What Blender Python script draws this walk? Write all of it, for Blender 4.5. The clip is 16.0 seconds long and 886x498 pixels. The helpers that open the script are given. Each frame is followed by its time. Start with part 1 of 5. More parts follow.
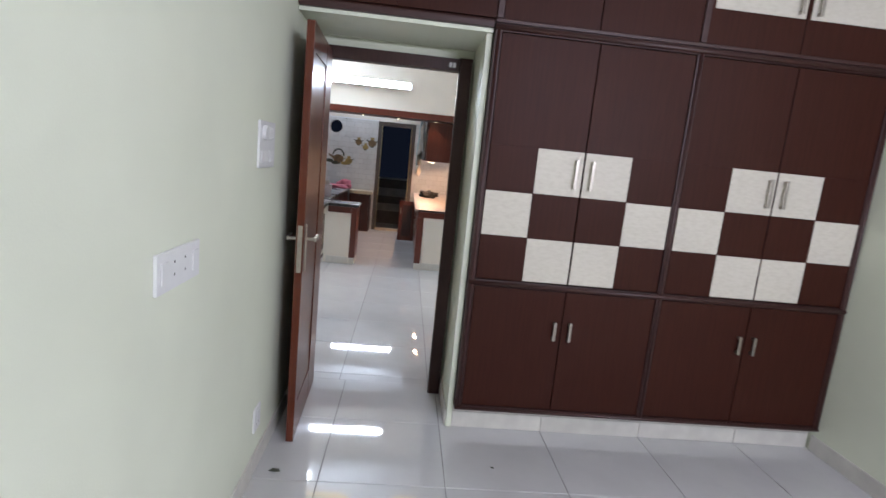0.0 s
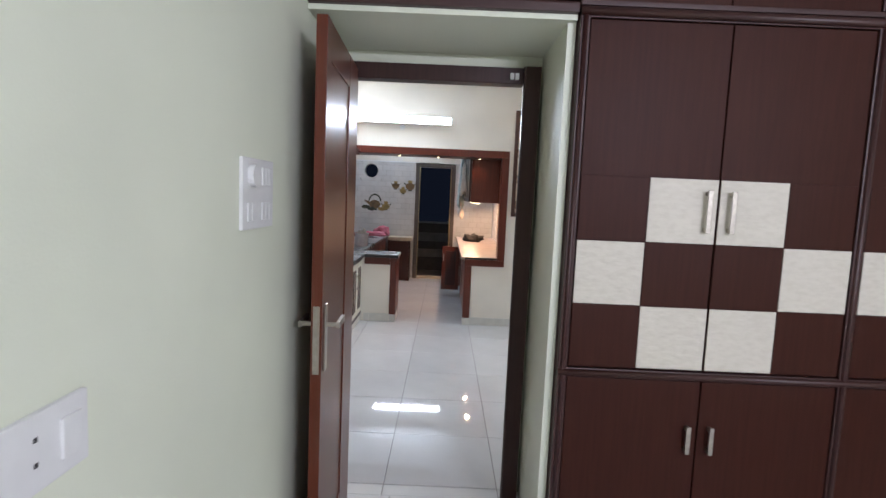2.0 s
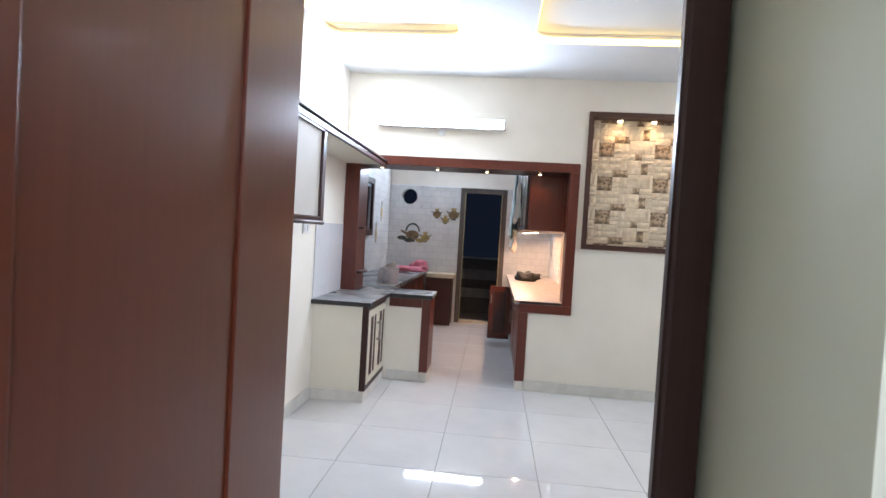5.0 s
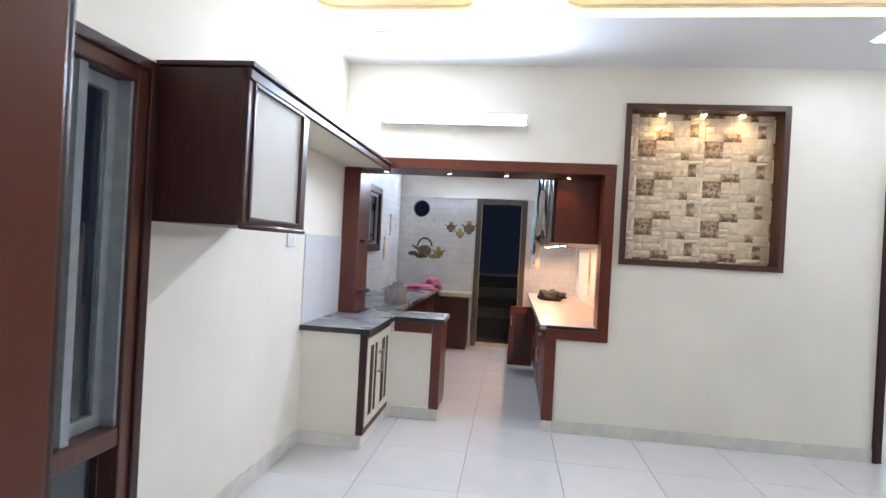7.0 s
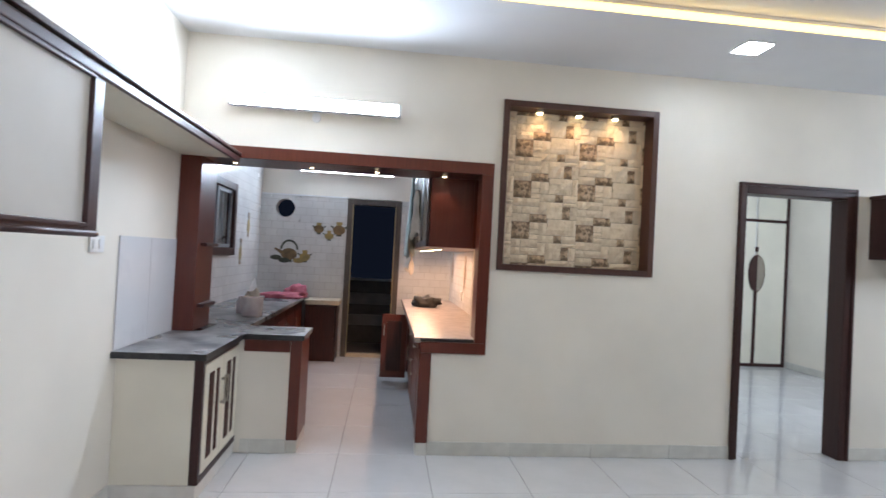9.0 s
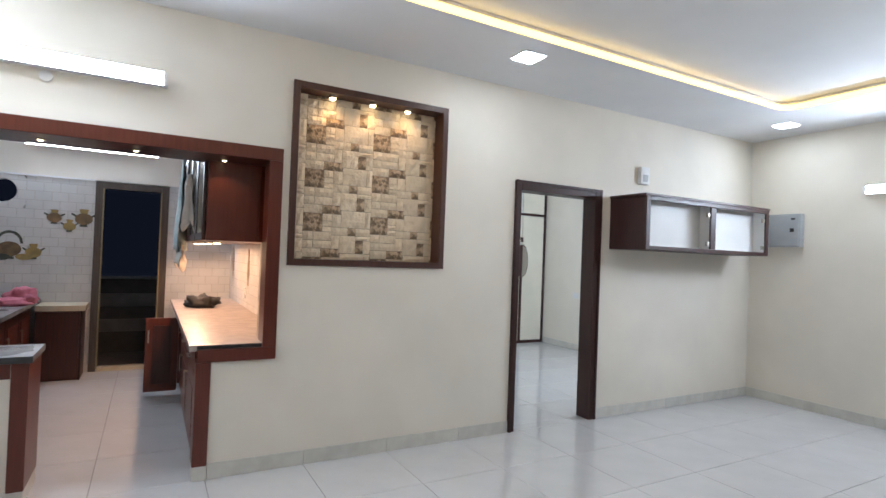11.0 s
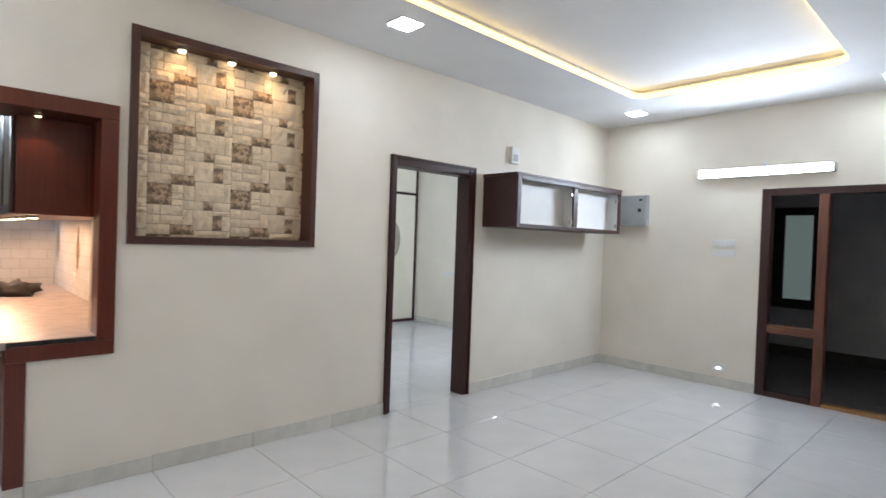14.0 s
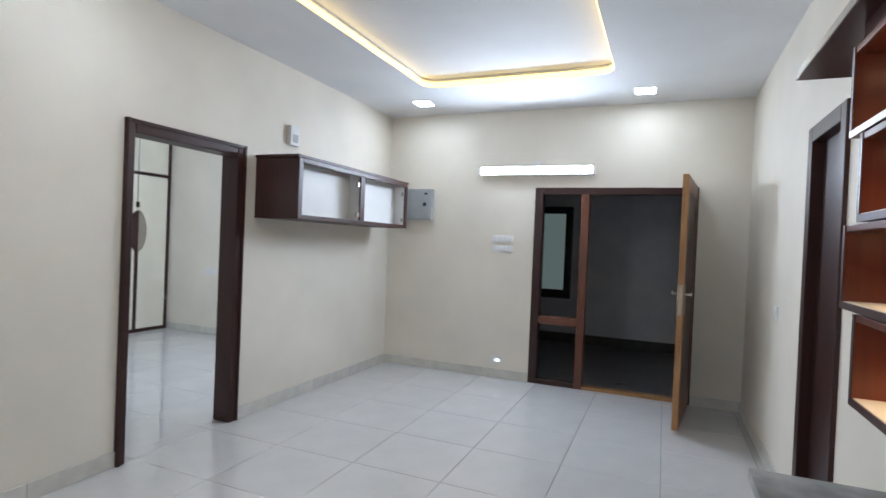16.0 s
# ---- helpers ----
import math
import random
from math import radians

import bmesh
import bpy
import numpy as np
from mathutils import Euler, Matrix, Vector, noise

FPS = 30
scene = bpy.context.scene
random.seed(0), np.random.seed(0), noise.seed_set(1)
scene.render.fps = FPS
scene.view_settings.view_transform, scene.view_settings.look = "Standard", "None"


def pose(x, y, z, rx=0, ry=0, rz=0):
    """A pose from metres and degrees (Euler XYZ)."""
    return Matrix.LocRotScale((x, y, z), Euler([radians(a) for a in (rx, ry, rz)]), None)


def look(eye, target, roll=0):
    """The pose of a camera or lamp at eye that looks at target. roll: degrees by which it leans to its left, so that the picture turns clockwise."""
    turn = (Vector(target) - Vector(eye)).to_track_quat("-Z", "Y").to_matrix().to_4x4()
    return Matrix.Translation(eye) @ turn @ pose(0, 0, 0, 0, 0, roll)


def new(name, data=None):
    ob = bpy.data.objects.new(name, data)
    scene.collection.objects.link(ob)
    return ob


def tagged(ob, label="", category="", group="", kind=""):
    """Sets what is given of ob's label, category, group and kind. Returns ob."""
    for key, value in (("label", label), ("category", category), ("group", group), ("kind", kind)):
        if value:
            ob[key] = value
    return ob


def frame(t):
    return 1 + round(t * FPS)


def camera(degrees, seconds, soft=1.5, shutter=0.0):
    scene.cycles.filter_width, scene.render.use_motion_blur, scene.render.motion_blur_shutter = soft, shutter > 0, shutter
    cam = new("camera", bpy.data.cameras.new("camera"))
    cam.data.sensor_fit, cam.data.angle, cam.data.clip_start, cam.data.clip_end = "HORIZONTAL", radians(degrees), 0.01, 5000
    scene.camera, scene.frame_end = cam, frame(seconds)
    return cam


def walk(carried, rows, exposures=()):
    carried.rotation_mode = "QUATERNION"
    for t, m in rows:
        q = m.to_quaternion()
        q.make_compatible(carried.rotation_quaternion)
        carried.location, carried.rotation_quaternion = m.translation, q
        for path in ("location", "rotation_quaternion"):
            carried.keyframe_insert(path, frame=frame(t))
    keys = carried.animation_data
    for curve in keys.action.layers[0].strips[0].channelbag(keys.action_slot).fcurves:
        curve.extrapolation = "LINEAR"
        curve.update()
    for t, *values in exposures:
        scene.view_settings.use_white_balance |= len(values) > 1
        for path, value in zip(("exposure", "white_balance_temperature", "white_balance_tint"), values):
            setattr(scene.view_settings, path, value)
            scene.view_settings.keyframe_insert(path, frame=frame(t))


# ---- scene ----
cam = camera(79.8, 16.0, soft=1.5, shutter=0.3)
PATH = [
    (0, (0.048, 0.538, 1.567), (0.205, 2.503, 1.231), 5.7),
    (0.5, (0.033, 0.746, 1.552), (0.057, 2.721, 1.237), 5.5),
    (1, (0.0, 0.954, 1.568), (0.015, 2.935, 1.291), 4.5),
    (1.5, (-0.023, 1.179, 1.59), (0.016, 3.163, 1.348), 2.8),
    (2, (-0.031, 1.393, 1.566), (-0.032, 3.383, 1.368), 2.5),
    (2.5, (-0.021, 1.671, 1.57), (-0.063, 3.662, 1.396), 2.8),
    (3, (-0.023, 1.896, 1.584), (-0.089, 3.887, 1.412), 3.7),
    (3.5, (-0.048, 2.164, 1.565), (-0.122, 4.157, 1.415), 3.9),
    (6, (-0.022, 3.209, 1.384), (-0.288, 5.191, 1.367), 3.0),
    (6.5, (-0.053, 3.385, 1.384), (-0.326, 5.367, 1.379), 3.0),
    (7, (-0.068, 3.532, 1.404), (-0.323, 5.516, 1.402), 3.1),
    (7.5, (-0.059, 3.689, 1.405), (-0.261, 5.679, 1.417), 3.1),
    (8, (-0.045, 3.82, 1.408), (-0.168, 5.816, 1.433), 3.1),
    (8.5, (-0.035, 3.916, 1.412), (-0.034, 5.916, 1.442), 3.1),
    (9, (-0.035, 3.992, 1.43), (0.175, 5.981, 1.46), 3.0),
    (9.5, (-0.017, 4.068, 1.449), (0.467, 6.008, 1.483), 3.0),
    (10, (-0.03, 4.124, 1.461), (0.672, 5.996, 1.497), 2.7),
    (12.5, (-0.048, 4.239, 1.443), (1.097, 5.878, 1.441), 1.8),
    (13, (-0.046, 4.261, 1.444), (1.139, 5.871, 1.429), 1.7),
    (13.5, (-0.04, 4.287, 1.439), (1.205, 5.852, 1.416), 1.7),
    (14, (0.012, 4.356, 1.435), (1.38, 5.814, 1.405), 2.0),
    (14.5, (0.106, 4.454, 1.437), (1.628, 5.751, 1.406), 2.1),
    (15, (0.23, 4.564, 1.45), (1.891, 5.678, 1.428), 2.2),
    (15.5, (0.325, 4.655, 1.462), (2.079, 5.616, 1.437), 2.2),
    (16, (0.434, 4.781, 1.453), (2.279, 5.551, 1.427), 2.4),
]
walk(cam, [(t, look(eye, target, roll)) for t, eye, target, roll in PATH], [(0.0, 0.15, 6450, 10), (2.0, 0.18, 6450, 10), (3.0, 0.44, 6450, 10), (3.5, 0.48, 6430, 10), (6.0, 0.58, 6330, 10), (7.0, 0.57, 6330, 10), (8.5, 0.22, 6350, 10), (10.0, 0.18, 6400, 10), (12.5, 0.2, 6640, 10), (14.5, 0.19, 6660, 10), (16.0, 0.07, 6450, 10)])

# ---- light ----
HALL_TUBE, BED_TUBE, KIT_TUBE, ROOM_TUBE = 165.0, 290.0, 110.0, 215.0
DOWN_LIGHT, COVE = 62.0, 3.0
world = bpy.data.worlds.new("night")
scene.world = world
world.use_nodes = True
world.node_tree.nodes["Background"].inputs[0].default_value = (0.012, 0.017, 0.034, 1)
world.node_tree.nodes["Background"].inputs[1].default_value = 0.32


# ---- materials ----
def material(name, c1, c2=None, rough=0.5, scale=6.0, stretch=(1, 1, 1), bump=0.0, bump_scale=80.0, metal=0.0,
             detail=6.0, spots=0.0, coat=0.0, per_piece=0.0, rough_var=0.06, lo=0.35, hi=0.65):
    """Principled surface: two tones mixed by stretched noise, blotches at a larger scale, fine relief."""
    m = bpy.data.materials.new(name)
    m.use_nodes = True
    nt = m.node_tree
    b = nt.nodes["Principled BSDF"]
    co = nt.nodes.new("ShaderNodeTexCoord")
    mp = nt.nodes.new("ShaderNodeMapping")
    mp.inputs["Scale"].default_value = stretch
    nt.links.new(co.outputs["Object"], mp.inputs["Vector"])
    n1 = nt.nodes.new("ShaderNodeTexNoise")
    n1.inputs["Scale"].default_value = scale
    n1.inputs["Detail"].default_value = detail
    nt.links.new(mp.outputs[0], n1.inputs["Vector"])
    ramp = nt.nodes.new("ShaderNodeMapRange")
    ramp.inputs[1].default_value, ramp.inputs[2].default_value = lo, hi
    nt.links.new(n1.outputs["Fac"], ramp.inputs[0])
    mix = nt.nodes.new("ShaderNodeMix")
    mix.data_type = "RGBA"
    mix.inputs[6].default_value = (*c1, 1)
    mix.inputs[7].default_value = (*(c2 or [v * 0.93 for v in c1]), 1)
    nt.links.new(ramp.outputs[0], mix.inputs[0])
    colour = mix.outputs[2]
    n2 = nt.nodes.new("ShaderNodeTexNoise")
    n2.inputs["Scale"].default_value = 1.3
    n2.inputs["Detail"].default_value = 3
    nt.links.new(co.outputs["Object"], n2.inputs["Vector"])
    hv = nt.nodes.new("ShaderNodeHueSaturation")
    val = nt.nodes.new("ShaderNodeMapRange")
    val.inputs[1].default_value, val.inputs[2].default_value = 0.3, 0.7
    val.inputs[3].default_value, val.inputs[4].default_value = 1 - 0.05 - spots, 1 + 0.03
    nt.links.new(n2.outputs["Fac"], val.inputs[0])
    nt.links.new(val.outputs[0], hv.inputs["Value"])
    nt.links.new(colour, hv.inputs["Color"])
    colour = hv.outputs[0]
    if per_piece:
        info = nt.nodes.new("ShaderNodeObjectInfo")
        pv = nt.nodes.new("ShaderNodeMapRange")
        pv.inputs[3].default_value, pv.inputs[4].default_value = 1 - per_piece, 1 + per_piece
        nt.links.new(info.outputs["Random"], pv.inputs[0])
        hp = nt.nodes.new("ShaderNodeHueSaturation")
        nt.links.new(pv.outputs[0], hp.inputs["Value"])
        nt.links.new(colour, hp.inputs["Color"])
        colour = hp.outputs[0]
    nt.links.new(colour, b.inputs["Base Color"])
    rv = nt.nodes.new("ShaderNodeMapRange")
    rv.inputs[3].default_value, rv.inputs[4].default_value = max(0.02, rough - rough_var), min(1, rough + rough_var)
    nt.links.new(n2.outputs["Fac"], rv.inputs[0])
    nt.links.new(rv.outputs[0], b.inputs["Roughness"])
    b.inputs["Metallic"].default_value = metal
    b.inputs["Coat Weight"].default_value = coat
    b.inputs["Coat Roughness"].default_value = 0.12
    if bump:
        n3 = nt.nodes.new("ShaderNodeTexNoise")
        n3.inputs["Scale"].default_value = bump_scale
        n3.inputs["Detail"].default_value = 4
        nt.links.new(mp.outputs[0], n3.inputs["Vector"])
        bp = nt.nodes.new("ShaderNodeBump")
        bp.inputs["Strength"].default_value = bump
        bp.inputs["Distance"].default_value = 0.004
        nt.links.new(n3.outputs["Fac"], bp.inputs["Height"])
        nt.links.new(bp.outputs[0], b.inputs["Normal"])
    return m


def glow(name, colour, strength):
    m = bpy.data.materials.new(name)
    m.use_nodes = True
    b = m.node_tree.nodes["Principled BSDF"]
    b.inputs["Base Color"].default_value = (*colour, 1)
    b.inputs["Emission Color"].default_value = (*colour, 1)
    b.inputs["Emission Strength"].default_value = strength
    return m


def glass(name, tint, rough=0.02):
    m = bpy.data.materials.new(name)
    m.use_nodes = True
    b = m.node_tree.nodes["Principled BSDF"]
    b.inputs["Base Color"].default_value = (*tint, 1)
    b.inputs["Transmission Weight"].default_value = 1.0
    b.inputs["Roughness"].default_value = rough
    b.inputs["IOR"].default_value = 1.45
    return m


def tile_wall(name, c1, c2, joint, w, h, rough=0.25):
    """Small glazed wall tiles in a square grid with recessed joints and a light relief."""
    m = material(name, c1, c2, rough=rough, scale=3.0, bump=0.0)
    nt = m.node_tree
    b = nt.nodes["Principled BSDF"]
    src = b.inputs["Base Color"].links[0].from_socket
    co = nt.nodes.new("ShaderNodeTexCoord")
    sep = nt.nodes.new("ShaderNodeSeparateXYZ")
    nt.links.new(co.outputs["Object"], sep.inputs[0])
    add = nt.nodes.new("ShaderNodeMath")
    nt.links.new(sep.outputs["X"], add.inputs[0])
    nt.links.new(sep.outputs["Y"], add.inputs[1])
    com = nt.nodes.new("ShaderNodeCombineXYZ")
    nt.links.new(add.outputs[0], com.inputs["X"])
    nt.links.new(sep.outputs["Z"], com.inputs["Y"])
    br = nt.nodes.new("ShaderNodeTexBrick")
    br.offset = 0.5
    br.inputs["Scale"].default_value = 1.0
    br.inputs["Brick Width"].default_value = w
    br.inputs["Row Height"].default_value = h
    br.inputs["Mortar Size"].default_value = 0.003
    br.inputs["Mortar Smooth"].default_value = 0.3
    br.inputs["Color1"].default_value = (1, 1, 1, 1)
    br.inputs["Color2"].default_value = (0.93, 0.93, 0.93, 1)
    br.inputs["Mortar"].default_value = (*joint, 1)
    nt.links.new(com.outputs[0], br.inputs["Vector"])
    mul = nt.nodes.new("ShaderNodeMix")
    mul.data_type, mul.blend_type = "RGBA", "MULTIPLY"
    mul.inputs[0].default_value = 1.0
    nt.links.new(src, mul.inputs[6])
    nt.links.new(br.outputs["Color"], mul.inputs[7])
    nt.links.new(mul.outputs[2], b.inputs["Base Color"])
    bp = nt.nodes.new("ShaderNodeBump")
    bp.inputs["Strength"].default_value = 0.2
    bp.inputs["Distance"].default_value = 0.002
    bp.invert = True
    nt.links.new(br.outputs["Fac"], bp.inputs["Height"])
    nt.links.new(bp.outputs[0], b.inputs["Normal"])
    return m


CREAM = material("cream wall paint", (0.81, 0.757, 0.665), (0.785, 0.732, 0.64), rough=0.62, scale=2.2, bump=0.12, bump_scale=140, spots=0.03)
GREEN = material("pale green wall paint", (0.775, 0.805, 0.66), (0.755, 0.785, 0.64), rough=0.5, scale=2.0, bump=0.1, bump_scale=140, spots=0.03)
WHITE = material("white ceiling paint", (0.80, 0.80, 0.80), (0.77, 0.77, 0.78), rough=0.7, scale=1.5, bump=0.06, bump_scale=90)
FLOOR = material("glossy vitrified tile", (0.615, 0.612, 0.61), (0.58, 0.577, 0.575), rough=0.03, scale=5.0, per_piece=0.008, rough_var=0.012, coat=0.0, spots=0.02)
FLOOR.node_tree.nodes["Principled BSDF"].inputs["IOR"].default_value = 1.85
BED = material("brown stone bed", (0.34, 0.27, 0.20), (0.26, 0.20, 0.15), rough=0.9, scale=30)
GROUT = material("grey grout", (0.30, 0.29, 0.28), (0.22, 0.21, 0.20), rough=0.9, scale=30)
SKIRT = material("pale stone skirting", (0.68, 0.66, 0.60), (0.60, 0.58, 0.53), rough=0.35, scale=9, per_piece=0.05, bump=0.05)
WOOD = material("dark mahogany laminate", (0.046, 0.0118, 0.0068), (0.036, 0.009, 0.0052), rough=0.48, scale=7, stretch=(9, 9, 0.55), bump=0.05, bump_scale=40, detail=8)
WOOD.node_tree.nodes["Principled BSDF"].inputs["Specular IOR Level"].default_value = 0.16
WOOD_D = material("very dark mahogany laminate", (0.046, 0.0135, 0.0115), (0.033, 0.0092, 0.008), rough=0.4, scale=7, stretch=(9, 9, 0.55), bump=0.06, bump_scale=40, detail=8)
WOOD_H = material("dark mahogany moulding", (0.050, 0.016, 0.013), (0.038, 0.012, 0.010), rough=0.42, scale=7, stretch=(0.7, 0.7, 8), bump=0.03, bump_scale=40)
FRAME = material("dark polished door frame", (0.044, 0.0165, 0.014), (0.034, 0.0125, 0.0105), rough=0.38, scale=6, stretch=(14, 14, 0.3), bump=0.03, bump_scale=40, coat=0.0)
FRAME.node_tree.nodes["Principled BSDF"].inputs["Specular IOR Level"].default_value = 0.35
LEAF = material("polished teak door veneer", (0.115, 0.0255, 0.0098), (0.09, 0.019, 0.0072), rough=0.3, scale=6, stretch=(10, 10, 0.35), bump=0.03, bump_scale=40, coat=0.04, detail=9, lo=0.2, hi=0.8)
LEAF.node_tree.nodes["Principled BSDF"].inputs["Specular IOR Level"].default_value = 0.35
RED = material("red rosewood laminate", (0.118, 0.0235, 0.0125), (0.094, 0.018, 0.0095), rough=0.32, scale=6, stretch=(8, 8, 0.5), bump=0.04, bump_scale=40)
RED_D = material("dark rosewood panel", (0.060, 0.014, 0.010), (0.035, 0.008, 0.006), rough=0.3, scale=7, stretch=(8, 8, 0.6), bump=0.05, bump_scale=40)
TEAK = material("raw teak edge", (0.42, 0.22, 0.085), (0.28, 0.13, 0.05), rough=0.45, scale=7, stretch=(12, 12, 0.5), bump=0.1, bump_scale=40)
TEAK_R = material("red varnished teak", (0.17, 0.055, 0.027), (0.11, 0.033, 0.017), rough=0.35, scale=7, stretch=(10, 10, 0.5), bump=0.08, bump_scale=40)
LINEN = material("white stone-look laminate", (0.63, 0.59, 0.50), (0.55, 0.51, 0.42), rough=0.5, scale=30, stretch=(1.0, 1, 2.6), bump=0.7, bump_scale=20, lo=0.4, hi=0.85)
IVORY = material("ivory laminate", (0.74, 0.70, 0.58), (0.70, 0.66, 0.545), rough=0.42, scale=3)
FROST = material("frosted cabinet glass", (0.60, 0.565, 0.51), (0.56, 0.53, 0.475), rough=0.65, scale=3)
INNER = material("white cabinet lining", (0.82, 0.815, 0.80), (0.78, 0.775, 0.76), rough=0.5, scale=3, spots=0.05)
GRANITE = material("dusty black granite", (0.085, 0.085, 0.09), (0.36, 0.355, 0.35), rough=0.28, scale=5.5, spots=0.12, lo=0.36, hi=0.66, detail=10)
GRANITE_E = material("black granite edge", (0.012, 0.012, 0.013), (0.035, 0.034, 0.034), rough=0.3, scale=20)
STONE_TOP = material("dusty pale granite worktop", (0.44, 0.375, 0.34), (0.31, 0.26, 0.235), rough=0.35, scale=11, detail=12, spots=0.06)
MARBLE = material("grey veined marble tile", (0.66, 0.66, 0.67), (0.50, 0.50, 0.53), rough=0.2, scale=2.6, detail=10, lo=0.5, hi=0.75)
STEEL = material("brushed nickel", (0.46, 0.42, 0.37), (0.38, 0.35, 0.30), rough=0.38, scale=60, metal=1.0)
BRASS = material("dull brass edge", (0.36, 0.30, 0.18), (0.28, 0.23, 0.14), rough=0.4, scale=30, metal=0.6)
ALU = material("grey aluminium section", (0.34, 0.37, 0.40), (0.29, 0.32, 0.35), rough=0.4, scale=20, metal=0.3)
PLASTIC = material("white switch plastic", (0.78, 0.78, 0.77), (0.75, 0.75, 0.74), rough=0.3, scale=20)
GREY_METAL = material("grey enamelled steel", (0.42, 0.44, 0.46), (0.38, 0.40, 0.42), rough=0.4, scale=10)
WINWOOD = material("dark red window wood", (0.085, 0.027, 0.017), (0.058, 0.018, 0.012), rough=0.3, scale=7, stretch=(10, 10, 0.5), bump=0.06, bump_scale=40, coat=0.2)
DARK = material("black plastic", (0.02, 0.02, 0.022), (0.03, 0.03, 0.032), rough=0.4, scale=10)
NIGHT_WALL = material("unlit plaster", (0.78, 0.78, 0.80), (0.70, 0.70, 0.73), rough=0.8, scale=3, bump=0.1)
NIGHT_FLOOR = material("dark granite floor", (0.085, 0.08, 0.085), (0.12, 0.115, 0.115), rough=0.3, scale=12)
BAND = material("grey cladding band", (0.22, 0.22, 0.21), (0.17, 0.17, 0.165), rough=0.5, scale=6)
BAND_D = material("charcoal cladding band", (0.045, 0.042, 0.04), (0.07, 0.065, 0.06), rough=0.5, scale=6)
DADO = tile_wall("white kitchen wall tile", (0.74, 0.74, 0.72), (0.66, 0.66, 0.65), (0.76, 0.745, 0.73), 0.15, 0.1)
KFRAME = material("weathered grey-brown frame", (0.11, 0.088, 0.075), (0.075, 0.058, 0.05), rough=0.4, scale=8, stretch=(8, 8, 0.6), bump=0.05, bump_scale=40)
LEDGE = material("beige stone ledge", (0.62, 0.54, 0.40), (0.52, 0.45, 0.33), rough=0.4, scale=8)
POT = material("brown printed pottery", (0.24, 0.15, 0.07), (0.13, 0.085, 0.045), rough=0.35, scale=14)
POT_G = material("dark green printed pottery", (0.07, 0.075, 0.05), (0.04, 0.05, 0.035), rough=0.35, scale=14)
OCHRE = material("ochre printed fruit", (0.40, 0.28, 0.10), (0.26, 0.2, 0.08), rough=0.4, scale=14)
PINK = material("pink cotton cloth", (0.60, 0.20, 0.25), (0.45, 0.12, 0.17), rough=0.9, scale=12, bump=0.4, bump_scale=60)
BLACK_CLOTH = material("black plastic bag", (0.008, 0.007, 0.007), (0.014, 0.011, 0.010), rough=0.7, scale=12, bump=0.5, bump_scale=30)
TOWEL = material("faded check towel", (0.44, 0.53, 0.52), (0.30, 0.39, 0.39), rough=0.95, scale=12, bump=0.4, bump_scale=90)
PAPER = material("crumpled paper", (0.62, 0.58, 0.50), (0.5, 0.46, 0.4), rough=0.8, scale=9)
JUG = material("milky plastic", (0.62, 0.60, 0.62), (0.50, 0.46, 0.50), rough=0.4, scale=14)
ROCK = material("cream split stone", (0.80, 0.67, 0.495), (0.65, 0.525, 0.37), rough=0.75, scale=11, bump=1.0, bump_scale=24, per_piece=0.08, lo=0.35, hi=0.75)
ROCK_D = material("brown carved stone", (0.55, 0.39, 0.25), (0.17, 0.115, 0.07), rough=0.75, scale=30, bump=1.0, bump_scale=36, per_piece=0.1, lo=0.42, hi=0.58, detail=3)
for m_ in (ROCK, ROCK_D):
    m_.node_tree.nodes["Bump"].inputs["Distance"].default_value = 0.014
NICHE = material("brown niche frame veneer", (0.078, 0.030, 0.021), (0.058, 0.021, 0.015), rough=0.38, scale=6, stretch=(10, 10, 0.4), bump=0.04, bump_scale=40)
TUBE = glow("tube lamp", (0.70, 0.82, 1.0), HALL_TUBE)
TUBE_B = glow("bedroom tube lamp", (0.80, 0.80, 1.0), BED_TUBE)
TUBE_K = glow("kitchen tube lamp", (0.70, 0.82, 1.0), KIT_TUBE)
TUBE_R = glow("second bedroom tube lamp", (0.70, 0.82, 1.0), ROOM_TUBE)
LED = glow("white led panel", (0.77, 0.88, 1.0), DOWN_LIGHT)
WARM_STRIP = glow("warm led strip", (1.0, 0.70, 0.22), COVE)
WARM_DOT = glow("warm spot lens", (1.0, 0.78, 0.45), 14.0)
FOOT = glow("foot light lens", (0.95, 0.98, 1.0), 2.5)
FAR_PANE = glow("lit frosted pane", (0.50, 0.68, 0.66), 0.15)
GLASS = glass("clear glass", (0.9, 0.95, 0.97))


# ---- building helpers ----
def box(bm, a, b):
    """A box between two corners, added to bm."""
    lo = [min(p, q) for p, q in zip(a, b)]
    hi = [max(p, q) for p, q in zip(a, b)]
    v = [bm.verts.new((hi[0] if i & 1 else lo[0], hi[1] if i & 2 else lo[1], hi[2] if i & 4 else lo[2])) for i in range(8)]
    for f in ((0, 2, 3, 1), (4, 5, 7, 6), (0, 1, 5, 4), (2, 6, 7, 3), (0, 4, 6, 2), (1, 3, 7, 5)):
        bm.faces.new([v[i] for i in f])
    return bm


def boxes(*pairs):
    bm = bmesh.new()
    for a, b in pairs:
        box(bm, a, b)
    return bm


